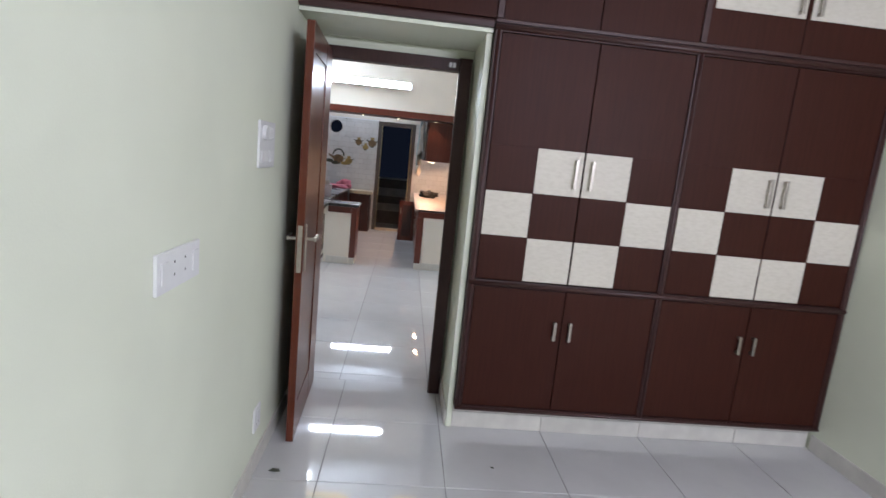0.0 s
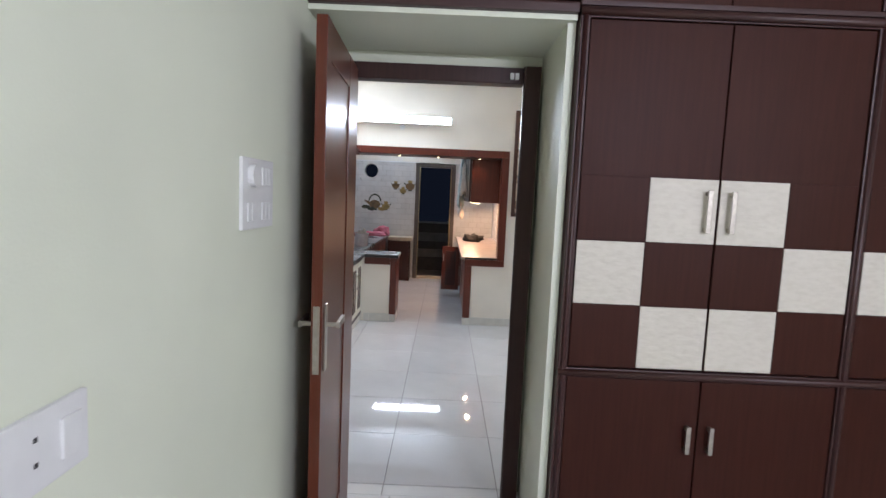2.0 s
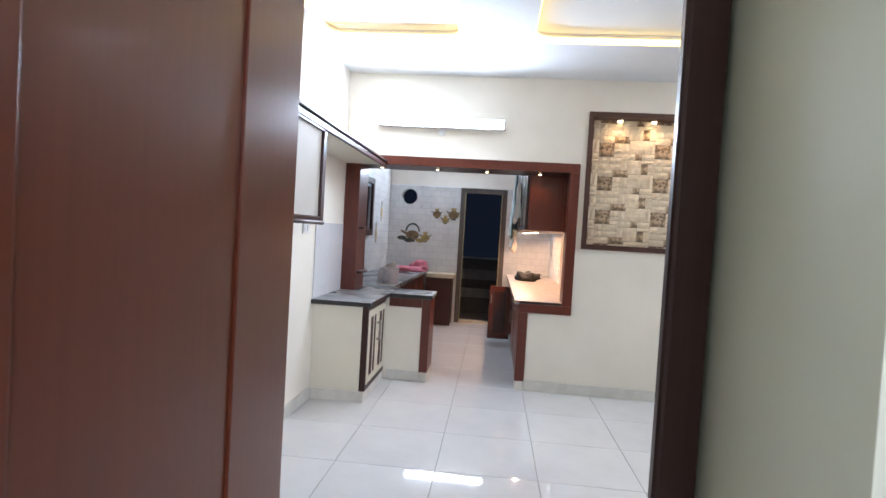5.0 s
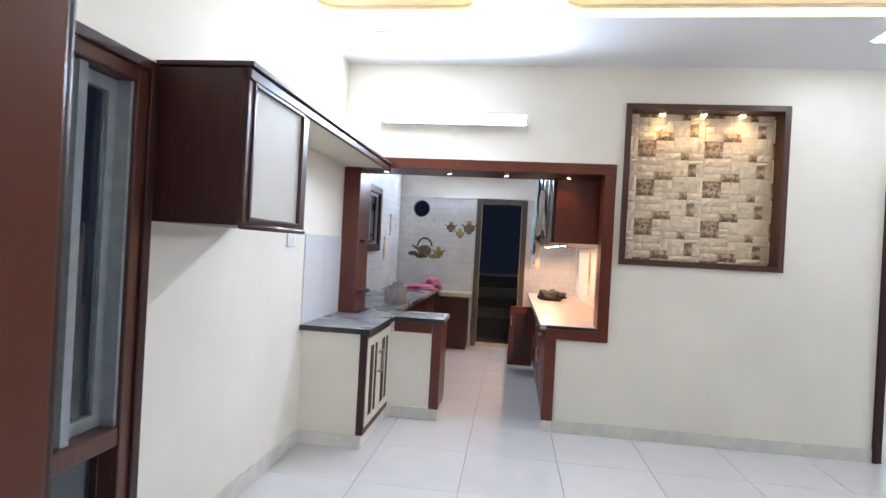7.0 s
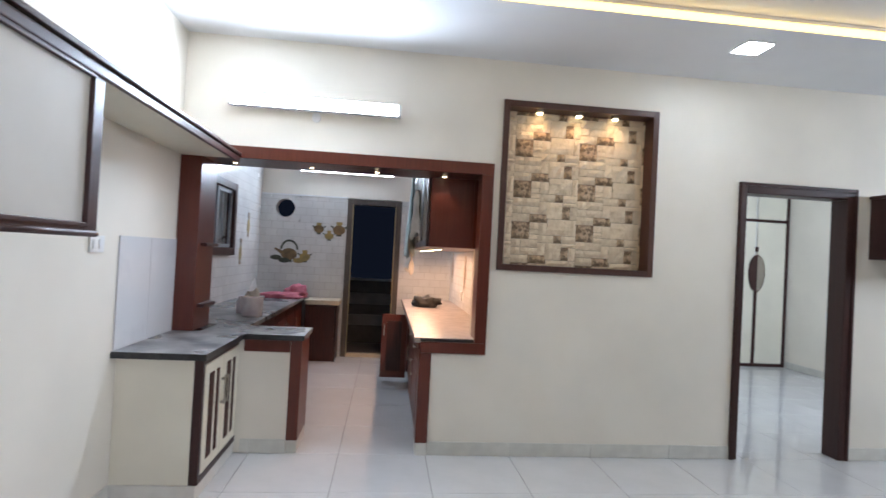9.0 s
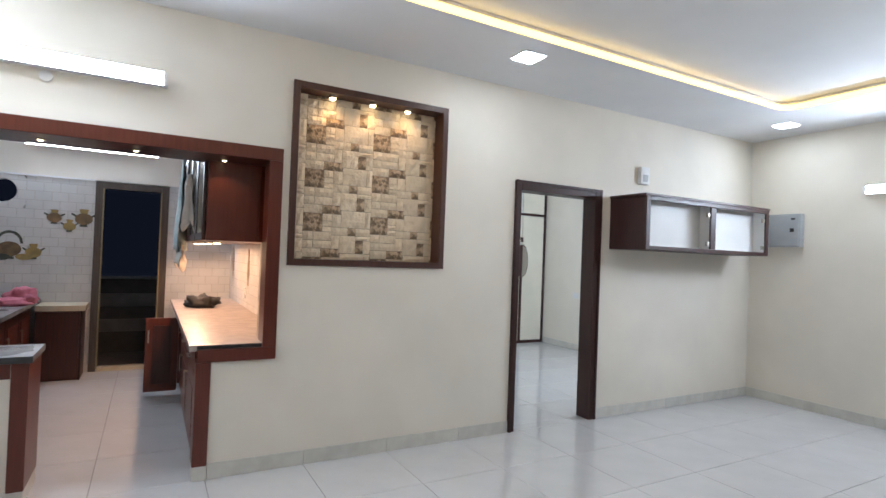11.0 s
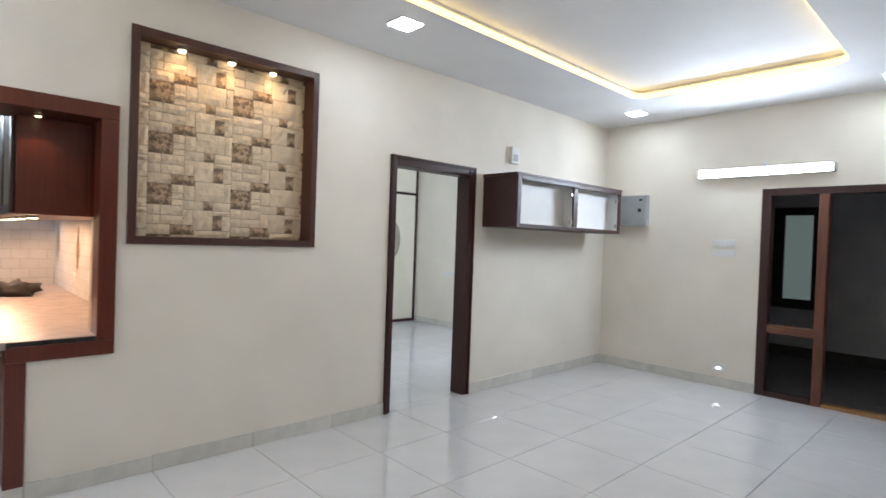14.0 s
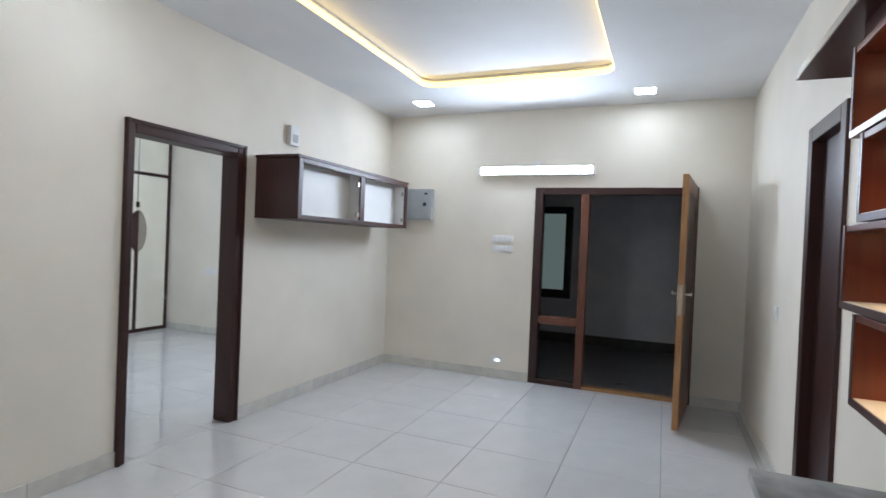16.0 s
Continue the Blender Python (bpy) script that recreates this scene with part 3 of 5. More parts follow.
# bedroom doorway
fr = thing("door_frame", (-0.08, 4.02, 0), "dark polished wooden door frame of the bedroom", "door frame")
for a, b, n in (((DX0 + 0.001, 3.925, 0), (DX0 + 0.06, 4.008, DZ - 0.001), "jamb"), ((DX0 + 0.061, 3.925, DZ - 0.075), (DX1 - 0.073, 4.008, DZ - 0.001), "head")):
    part(n, boxes((a, b)), FRAME, fr, bevel=0.005)
part("jamb", prism([(DX1 - 0.001, 3.892), (DX1 - 0.001, 4.008), (DX1 - 0.034, 4.008), (DX1 - 0.040, 4.000), (DX1 - 0.052, 3.960), (DX1 - 0.058, 3.955), (DX1 - 0.076, 3.928), (DX1 - 0.079, 3.922), (DX1 - 0.079, 3.902), (DX1 - 0.075, 3.895), (DX1 - 0.068, 3.892)], "z", 0.0, DZ - 0.001), FRAME, fr)
part("catch", boxes(((0.245, 3.908, 2.118), (0.262, 3.9248, 2.146)), ((0.268, 3.908, 2.118), (0.285, 3.9248, 2.146))), PLASTIC, fr, "small white magnetic catch", bevel=0.002)


def panel_door(name, at, rz, width, height, thick, mat, label, edge=None, face2=None, st=0.10, se=0.10):
    """A leaf in its own metres: hinge at x 0, free edge at x = width; y is its thickness."""
    t = thing(name, at, label, "door", rz=rz)
    h = height
    part("stile", boxes(((0, 0, 0.006), (st, thick, h))), mat, t, bevel=0.002, local=True)
    part("stile", boxes(((width - se, 0, 0.006), (width, thick, h))), edge or mat, t, bevel=0.002, local=True)
    part("rail", boxes(((st, 0.001, 0.006), (width - se, thick - 0.001, 0.2))), mat, t, bevel=0.002, local=True)
    part("rail", boxes(((st, 0.001, h - 0.13), (width - se, thick - 0.001, h))), mat, t, bevel=0.002, local=True)
    part("panel", boxes(((st, 0.006, 0.2), (width - se, thick - 0.006, h - 0.13))), face2 or mat, t, bevel=0.002, local=True)
    for s in (0, 1):
        y, o = (0, -1) if s == 0 else (thick, 1)
        lk = part("lock_plate", boxes(((width - 0.075, y + o * 0.0005, 0.93), (width - 0.035, y + o * 0.007, 1.17))), STEEL, t, "brushed nickel lock plate", bevel=0.002, local=True)
        bm = boxes(((width - 0.165, y + o * 0.042, 1.085), (width - 0.045, y + o * 0.054, 1.107)))
        cyl(bm, (width - 0.055, y + o * 0.005, 1.096), (width - 0.055, y + o * 0.05, 1.096), 0.009, 10)
        part("lever", bm, STEEL, lk, "brushed nickel lever", bevel=0.0)
    part("edge_plate", boxes(((width + 0.0005, thick * 0.2, 0.93), (width + 0.003, thick * 0.8, 1.17))), STEEL, t, "steel lock faceplate", local=True)
    return t
pd = panel_door("bedroom_door", (-0.503, 3.952, 0), -88.0, 0.77, 2.14, 0.038, LEAF, "open polished reddish teak bedroom door beside the wall", face2=LEAF, st=0.26, se=0.075)
part("bolt", boxes(((0.64, -0.02, 1.93), (0.66, -0.001, 2.05))), DARK, pd, "dark tower bolt", bevel=0.002, local=True)


def plate(name, face, c, w, h, label, rows, socket=False):
    """A modular switch plate. face is '+x', '-x', '+y' or '-y'; c its centre on the wall."""
    t = thing(name, c, label, "switch plate" if not socket else "socket plate")
    s = 1 if face[0] == "+" else -1
    def put(u0, u1, z0, z1, d0, d1):
        if face[1] == "x":
            return boxes(((c[0] + s * d0, c[1] + u0, c[2] + z0), (c[0] + s * d1, c[1] + u1, c[2] + z1)))
        return boxes(((c[0] + u0, c[1] + s * d0, c[2] + z0), (c[0] + u1, c[1] + s * d1, c[2] + z1)))
    part("cover", put(-w / 2, w / 2, -h / 2, h / 2, 0.0005, 0.011), PLASTIC, t, bevel=0.003)
    for u, z, a, b, kind in rows:
        if kind == "key":
            part("rocker", put(u - a / 2, u + a / 2, z - b / 2, z + b / 2, 0.0112, 0.016), PLASTIC, t, bevel=0.002)
        elif kind == "knob":
            p = Vector(c)
            o = Vector((s, 0, 0)) if face[1] == "x" else Vector((0, s, 0))
            off = Vector((0, u, z)) if face[1] == "x" else Vector((u, 0, z))
            part("dimmer", bar(p + off + o * 0.0112, p + off + o * 0.027, a / 2, 16), PLASTIC, t)
        else:
            part("pin_hole", put(u - a / 2, u + a / 2, z - b / 2, z + b / 2, 0.0111, 0.0115), DARK, t)
    return t
plate("switch_plate", "+x", (BX0, 2.905, 1.55), 0.245, 0.195, "white switch plate with rockers and a dimmer on green wall",
      [(-0.06, 0.05, 0.06, 0.0, "knob")] + [(0.03 + 0.028 * i, 0.05, 0.024, 0.05, "key") for i in range(3)] + [(-0.08 + 0.03 * i, -0.05, 0.026, 0.05, "key") for i in range(2)] + [(0.03 + 0.03 * i, -0.05, 0.027, 0.05, "key") for i in range(3)])
plate("socket_plate", "+x", (BX0, 2.03, 1.20), 0.28, 0.11, "long white socket plate with switches on green wall",
      [(-0.10, 0, 0.04, 0.06, "key"), (0.10, 0, 0.04, 0.06, "key")] + [(u, z, 0.007, 0.007, "hole") for u in (-0.035, 0.035) for z in (-0.015, 0.02)], True)
plate("socket_plate", "+x", (BX0, 2.93, 0.27), 0.10, 0.115, "small white socket plate low on the green wall",
      [(0, 0.02, 0.03, 0.035, "key"), (-0.015, -0.025, 0.007, 0.007, "hole"), (0.015, -0.025, 0.007, 0.007, "hole")], True)

# ---- hall, left side ----
wn = thing("window_1", (XL, 4.94, 0), "tall dark wooden window with grey sliding sashes", "window")
tagged(wn, kind="structure")
for a, b in (((XL - 0.11, WL1 - 0.10, 0), (XL + 0.012, WL1 - 0.001, WLZ - 0.001)), ((XL - 0.11, WL0 + 0.001, 0), (XL + 0.012, WL0 + 0.10, WLZ - 0.001)), ((XL - 0.11, WL0 + 0.101, WLZ - 0.10), (XL + 0.012, WL1 - 0.101, WLZ - 0.001)), ((XL - 0.11, WL0 + 0.101, 0), (XL + 0.010, WL1 - 0.101, 0.09)), ((XL - 0.10, WL0 + 0.101, 0.61), (XL + 0.008, WL1 - 0.101, 0.68))):
    part("window_frame", boxes((a, b)), WINWOOD, wn, bevel=0.006)
part("moulding", boxes(((XL + 0.013, WL1 - 0.045, 0.0), (XL + 0.026, WL1 - 0.003, WLZ - 0.003))), FRAME, wn, bevel=0.005)
part("moulding", boxes(((XL + 0.013, WL0 + 0.003, WLZ - 0.045), (XL + 0.026, WL1 - 0.046, WLZ - 0.003))), FRAME, wn, bevel=0.005)
for y0, y1, x in ((WL0 + 0.102, 4.96, -0.045), (4.90, WL1 - 0.102, -0.09)):
    sh = part("sash", boxes(((XL + x, y0, 0.682), (XL + x + 0.03, y0 + 0.05, WLZ - 0.102)), ((XL + x, y1 - 0.05, 0.682), (XL + x + 0.03, y1, WLZ - 0.102)), ((XL + x, y0 + 0.05, 0.682), (XL + x + 0.03, y1 - 0.05, 0.73)), ((XL + x, y0 + 0.05, WLZ - 0.15), (XL + x + 0.03, y1 - 0.05, WLZ - 0.102))), ALU, wn, "grey aluminium sliding sash")
    gp = part("pane", boxes(((XL + x + 0.012, y0 + 0.051, 0.731), (XL + x + 0.017, y1 - 0.051, WLZ - 0.151))), GLASS, sh)
    gp.visible_shadow = False
part("sash_post", boxes(((XL - 0.05, 5.09, 0.682), (XL - 0.012, 5.125, WLZ - 0.102))), ALU, wn, "pale grey aluminium upright")
part("reveal", boxes(((XL - 0.09, WL1 - 0.116, 0.682), (XL - 0.004, WL1 - 0.1015, WLZ - 0.102))), ALU, wn)
gp = part("pane", boxes(((XL - 0.06, WL0 + 0.102, 0.092), (XL - 0.055, WL1 - 0.117, 0.608))), GLASS, wn)
gp.visible_shadow = False

cb = thing("wall_cabinet", (-1.28, 5.75, 1.45), "dark mahogany wall cabinet with ivory door panels", "wall cabinet")
CX, CY0, CY1, CZ0, CZ1 = -1.095, 5.447, 6.055, 1.45, 2.04
part("end_panel", boxes(((XL + 0.001, CY0, CZ0), (CX - 0.022, CY0 + 0.02, CZ1 + 0.018))), WOOD_D, cb, bevel=0.002)
part("end_panel", boxes(((XL + 0.001, CY1 - 0.02, CZ0), (CX - 0.022, CY1, CZ1))), WOOD_D, cb, bevel=0.002)
part("bottom", boxes(((XL + 0.001, CY0 + 0.021, CZ0), (CX - 0.022, CY1 - 0.021, CZ0 + 0.02))), WOOD_D, cb)
part("back", boxes(((XL + 0.001, CY0 + 0.021, CZ0 + 0.021), (XL + 0.012, CY1 - 0.021, CZ1))), INNER, cb)
dr = part("door_frame", boxes(((CX - 0.02, CY0, CZ0), (CX, CY0 + 0.055, CZ1)), ((CX - 0.02, CY1 - 0.08, CZ0), (CX, CY1, CZ1)), ((CX - 0.02, CY0 + 0.056, CZ0), (CX, CY1 - 0.081, CZ0 + 0.035)), ((CX - 0.02, CY0 + 0.056, CZ1 - 0.04), (CX, CY1 - 0.081, CZ1))), WOOD_H, cb, bevel=0.003)
part("panel", boxes(((CX - 0.016, CY0 + 0.055, CZ0 + 0.034), (CX - 0.010, CY1 - 0.055, CZ1 - 0.039))), FROST, dr, "pale ivory door panel")
for a, b in (((CX + 0.0003, CY0 + 0.04, CZ0 + 0.02), (CX + 0.007, CY0 + 0.056, CZ1 - 0.026)), ((CX + 0.0003, CY1 - 0.08, CZ0 + 0.02), (CX + 0.007, CY1 - 0.064, CZ1 - 0.026)), ((CX + 0.0003, CY0 + 0.057, CZ0 + 0.02), (CX + 0.007, CY1 - 0.081, CZ0 + 0.036)), ((CX + 0.0003, CY0 + 0.057, CZ1 - 0.042), (CX + 0.007, CY1 - 0.081, CZ1 - 0.026))):
    part("bead", boxes((a, b)), WOOD_H, dr, bevel=0.003)
part("bottom_moulding", bar((CX - 0.004, CY0 - 0.004, CZ0 - 0.002), (CX - 0.004, CY1, CZ0 - 0.002), 0.012, 10), WOOD_H, cb, smooth=True)
part("top_board", boxes(((XL + 0.001, CY0 + 0.0205, CZ1 + 0.001), (CX - 0.01, YK - 0.003, CZ1 + 0.018))), IVORY, cb, "ivory underside board")
part("top_moulding", boxes(((CX - 0.009, CY0 - 0.012, CZ1 - 0.028), (CX + 0.012, YK - 0.003, CZ1 + 0.012))), WOOD_H, cb, bevel=0.006)
part("top_moulding", boxes(((XL + 0.001, CY0 - 0.014, CZ1 + 0.019), (CX + 0.022, YK - 0.003, CZ1 + 0.04))), WOOD_H, cb, bevel=0.006)
plate("switch_plate", "+x", (XL, 6.80, 1.405), 0.13, 0.085, "small ivory switch plate under the wall cabinet", [(-0.03, 0, 0.03, 0.045, "key"), (0.02, 0, 0.03, 0.045, "key")])
sp = thing("marble_splashback", (XL, 7.4, 0.83), "grey veined marble splashback tiles above the counter", "splashback")
for i in range(2):
    part("tile", boxes(((XL + 0.0005, 7.03 + 0.39 * i, 0.832), (XL + 0.009, 7.03 + 0.389 * i + 0.387, 1.455))), MARBLE, sp, bevel=0.001)

# counter cabinet beside the kitchen opening
cc = thing("counter_cabinet", (-1.22, 7.4, 0), "ivory counter cabinet with dark wooden corner trim", "cabinet")
part("body", boxes(((XL + 0.001, 7.075, 0.09), (-1.035, YK - 0.002, 0.787))), IVORY, cc)
part("plinth", boxes(((XL + 0.001, 7.062, 0.0), (-1.022, YK - 0.002, 0.0895))), SKIRT, cc, "pale stone plinth", bevel=0.003)
part("corner_trim", boxes(((-1.062, 7.070, 0.0895), (-1.012, 7.1, 0.787))), FRAME, cc, bevel=0.003)
part("rail", boxes(((-1.035, 7.101, 0.0895), (-1.012, 7.79, 0.13))), FRAME, cc, bevel=0.002)
part("rail", boxes(((-1.035, 7.101, 0.755), (-1.012, 7.79, 0.787))), FRAME, cc, bevel=0.002)
for i in range(2):
    y0 = 7.108 + i * 0.335
    d = part("door", boxes(((-1.034, y0, 0.135), (-1.010, y0 + 0.328, 0.75))), IVORY, cc, bevel=0.003)
    part("inlay", boxes(((-1.0105, y0 + 0.07, 0.20), (-1.006, y0 + 0.15, 0.69))), WOOD, d, "dark wooden inlay strip", bevel=0.001)
    part("inlay", boxes(((-1.0105, y0 + 0.2, 0.20), (-1.006, y0 + 0.25, 0.69))), WOOD, d, "dark wooden inlay strip", bevel=0.001)
    hy = y0 + 0.30 if i == 0 else y0 + 0.03
    part("handle", boxes(((-0.99, hy - 0.006, 0.45), (-0.984, hy + 0.006, 0.62)), ((-1.009, hy - 0.005, 0.455), (-0.989, hy + 0.005, 0.47)), ((-1.009, hy - 0.005, 0.60), (-0.989, hy + 0.005, 0.615))), STEEL, d, "brushed nickel pull handle")
tagged(new("worktop", finish("worktop", prism([(XL + 0.001, 7.015), (-0.985, 7.015), (-0.985, 7.775), (-0.575, 7.775), (-0.575, 8.2), (-1.29, 8.2), (-1.29, YK + 0.01), (XL + 0.001, YK + 0.01)], "z", 0.792, 0.83), GRANITE, 0.004)), "dusty black granite worktop on the cabinet and low wall", "worktop")
wt = bpy.data.objects["worktop"]
for a, b in (((XL + 0.001, 7.0115, 0.7935), (-0.9815, 7.0148, 0.8285)), ((-0.9848, 7.0149, 0.7935), (-0.9815, 7.771, 0.8285)), ((-0.9814, 7.7715, 0.7935), (-0.5715, 7.7748, 0.8285))):
    part("edge", boxes((a, b)), GRANITE_E, wt, "polished black granite edge")
lw = thing("low_wall_trim", (-0.63, 7.9, 0), "red rosewood trim on the low kitchen wall", "trim")
part("rail", boxes(((-0.985, YK - 0.008, 0.705), (-0.672, YK - 0.001, 0.788))), RED, lw, bevel=0.002)
part("post", boxes(((-0.67, YK - 0.008, 0.09), (-0.592, 8.19, 0.79))), RED, lw, bevel=0.003)
part("base", boxes(((-0.668, YK - 0.002, 0.0), (-0.595, 8.18, 0.0895))), SKIRT, lw, "pale stone base")
solid("wall_low_kitchen", boxes(((-1.03, KY0 + 0.002, 0), (-0.673, 8.18, 0.788))), CREAM, "low cream wall under the granite worktop")

# ---- kitchen opening trim ----
kt = thing("opening_trim", (-0.38, 7.9, 0), "red rosewood box trim round the kitchen opening", "trim")
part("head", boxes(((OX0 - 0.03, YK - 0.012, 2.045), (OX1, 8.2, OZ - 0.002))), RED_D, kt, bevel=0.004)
part("head_face", boxes(((OX0 - 0.03, YK - 0.022, 2.045), (OX1, YK - 0.0125, OZ))), RED, kt, bevel=0.003)
part("left_post", boxes(((OX0, YK - 0.014, 0.832), (-1.335, 8.14, 2.043))), RED, kt, bevel=0.003)
part("right_post", boxes(((0.628, YK - 0.022, 0.815), (OX1, KY0 + 0.01, 2.0445))), RED, kt, bevel=0.004)
part("ledge_rail", boxes(((0.24, YK - 0.022, 0.735), (OX1, YK - 0.001, 0.8145))), RED, kt, bevel=0.004)
part("right_leg", boxes(((0.236, YK - 0.022, 0.09), (0.322, KY0 + 0.01, 0.7345))), RED, kt, bevel=0.004)
part("leg_base", boxes(((0.238, YK - 0.018, 0.0), (0.322, KY0, 0.0895))), SKIRT, kt, "pale stone base")
for z in (1.43, 1.0):
    part("shelf_lip", boxes(((-1.3345, 7.86, z - 0.012), (-1.29, 8.12, z + 0.012))), RED_D, kt, "small dark corner shelf", bevel=0.003)
for x in (-1.17, -0.62, -0.14, 0.37):
    sl = thing("ceiling_spot", (x, 8.0, 2.045), "small warm spotlight under the kitchen beam", "spotlight", "kitchen beam spots")
    part("ring", bar((x, 8.0, 2.0448), (x, 8.0, 2.038), 0.024, 16), STEEL, sl)
    part("lens", bar((x, 8.0, 2.0379), (x, 8.0, 2.035), 0.013, 16), WARM_DOT, sl)

# ---- niche ----
nf = thing("wall_niche", ((NX0 + NX1) / 2, YK, NZ0), "dark wooden box frame of the lit wall niche", "wall niche")
ND, NW = 0.13, 0.045
for a, b, n in (((NX0, YK - 0.02, NZ0), (NX0 + NW, YK + ND, NZ1), "side"), ((NX1 - NW, YK - 0.02, NZ0), (NX1, YK + ND, NZ1), "side"), ((NX0 + NW, YK - 0.019, NZ0), (NX1 - NW, YK + ND, NZ0 + NW), "sill"), ((NX0 + NW, YK - 0.019, NZ1 - NW), (NX1 - NW, YK + ND, NZ1), "head")):
    part(n, boxes((a, b)), NICHE, nf, bevel=0.003)
for x in (1.055, 1.36, 1.645):
    sl = thing("niche_spot", (x, YK + 0.06, NZ1 - NW), "small warm halogen spot in the niche head", "spotlight", "niche spots")
    part("ring", bar((x, YK + 0.06, NZ1 - NW - 0.0005), (x, YK + 0.06, NZ1 - NW - 0.018), 0.03, 16), STEEL, sl)
    part("lens", lathe([(0.004, -0.032), (0.018, -0.028), (0.022, -0.0185)], (x, YK + 0.06, NZ1 - NW), 14), WARM_DOT, sl)
    spot((x, YK + 0.03, NZ1 - NW - 0.045), 2.2, 150, (x, YK + 0.09, 1.5), radius=0.03, blend=1.0)

# ---- second doorway ----
d2 = thing("door_frame", (3.14, 7.88, 0), "dark polished wooden door frame of the second bedroom", "door frame")
for a, b, n in (((D2X0, YK - 0.018, 0), (D2X0 + 0.062, KY0 + 0.01, D2Z), "jamb"), ((D2X1 - 0.085, YK - 0.018, 0), (D2X1, KY0 + 0.01, D2Z), "jamb"), ((D2X0 + 0.0625, YK - 0.018, D2Z - 0.085), (D2X1 - 0.0855, KY0 + 0.01, D2Z), "head")):
    part(n, boxes((a, b)), FRAME, d2, bevel=0.007)
for x in (D2X0 + 0.004, D2X1 - 0.029):
    part("bead", boxes(((x, YK - 0.028, 0), (x + 0.025, YK - 0.0185, D2Z))), FRAME, d2, bevel=0.004)
part("bead", boxes(((D2X0 + 0.03, YK - 0.028, D2Z - 0.027), (D2X1 - 0.03, YK - 0.0185, D2Z - 0.002))), FRAME, d2, bevel=0.004)

# ---- hall, far end ----
c2 = thing("wall_cabinet", (4.68, 7.6, 1.58), "open dark wooden wall cabinet with white lining", "wall cabinet")
AX0, AX1, AY, AZ0, AZ1 = 3.76, 5.62, 7.41, 1.585, 2.06
part("end_panel", boxes(((AX0, AY, AZ0), (AX0 + 0.022, YK - 0.001, AZ1))), WOOD_D, c2, bevel=0.002)
part("end_panel", boxes(((AX1 - 0.022, AY, AZ0), (AX1, YK - 0.001, AZ1))), WOOD_D, c2, bevel=0.002)
part("bottom", boxes(((AX0 + 0.0225, AY, AZ0), (AX1 - 0.0225, YK - 0.001, AZ0 + 0.02))), WOOD_D, c2)
part("lining", boxes(((AX0 + 0.0225, AY + 0.125, AZ0 + 0.0245), (4.6895, AY + 0.135, AZ1 - 0.001)), ((4.7085, AY + 0.125, AZ0 + 0.0245), (AX1 - 0.0275, AY + 0.135, AZ1 - 0.001))), INNER, c2, "white back lining")
part("lining", boxes(((AX0 + 0.0225, AY + 0.01, AZ0 + 0.0205), (AX1 - 0.0225, YK - 0.0125, AZ0 + 0.024))), INNER, c2, "white shelf lining")
part("lining", boxes(((AX1 - 0.027, AY + 0.012, AZ0 + 0.025), (AX1 - 0.0226, YK - 0.0125, AZ1 - 0.001))), INNER, c2, "white side lining")
part("top_moulding", boxes(((AX0 - 0.015, AY - 0.02, AZ1 + 0.001), (AX1 + 0.02, YK - 0.001, AZ1 + 0.025))), WOOD_H, c2, bevel=0.006)
for a, b in (((AX0, AZ0), (AX0 + 0.05, AZ1)), ((AX1 - 0.05, AZ0), (AX1, AZ1)), ((4.66, AZ0 + 0.036), (4.735, AZ1 - 0.036)), ((AX0 + 0.051, AZ0), (AX1 - 0.051, AZ0 + 0.035)), ((AX0 + 0.051, AZ1 - 0.035), (AX1 - 0.051, AZ1))):
    part("face_frame", boxes(((a[0], AY - 0.02, a[1]), (b[0], AY - 0.0005, b[1]))), WOOD_H, c2, bevel=0.003)
for x in (4.655, AX1 - 0.058):
    for z in (1.67, 1.95):
        part("hinge", boxes(((x - 0.03, AY - 0.012, z - 0.02), (x, AY + 0.012, z + 0.02))), STEEL, c2, "steel hinge", bevel=0.002)
part("divider", boxes(((4.69, AY, AZ0 + 0.025), (4.708, YK - 0.0125, AZ1 - 0.001))), INNER, c2)

ch = thing("door_chime", (4.175, YK, 2.32), "small white door chime box on cream wall", "door chime")
part("case", boxes(((4.115, YK - 0.045, 2.235), (4.235, YK - 0.0005, 2.405))), PLASTIC, ch, bevel=0.008)
part("grille", boxes(((4.14, YK - 0.049, 2.26), (4.21, YK - 0.0452, 2.33))), GREY_METAL, ch, bevel=0.002)
db = thing("distribution_box", (XR, 7.42, 1.87), "grey steel electrical distribution box on cream wall", "electrical box")
part("case", boxes(((XR - 0.07, 7.24, 1.695), (XR - 0.0005, 7.60, 2.05))), GREY_METAL, db, bevel=0.004)
part("door", boxes(((XR - 0.078, 7.255, 1.71), (XR - 0.0705, 7.585, 2.035))), GREY_METAL, db, bevel=0.003)
part("latch", boxes(((XR - 0.085, 7.30, 1.855), (XR - 0.0782, 7.34, 1.895))), DARK, db, bevel=0.002)
part("label", boxes(((XR - 0.0792, 7.29, 1.985), (XR - 0.0781, 7.33, 2.005))), DARK, db)
plate("switch_plate", "-x", (XR, 6.405, 1.515), 0.23, 0.075, "long white switch plate beside the main door", [(-0.08 + 0.04 * i, 0, 0.03, 0.045, "key") for i in range(5)])
plate("switch_plate", "-x", (XR, 6.405, 1.41), 0.23, 0.075, "long white switch plate beside the main door", [(-0.08 + 0.04 * i, 0, 0.03, 0.045, "key") for i in range(5)])
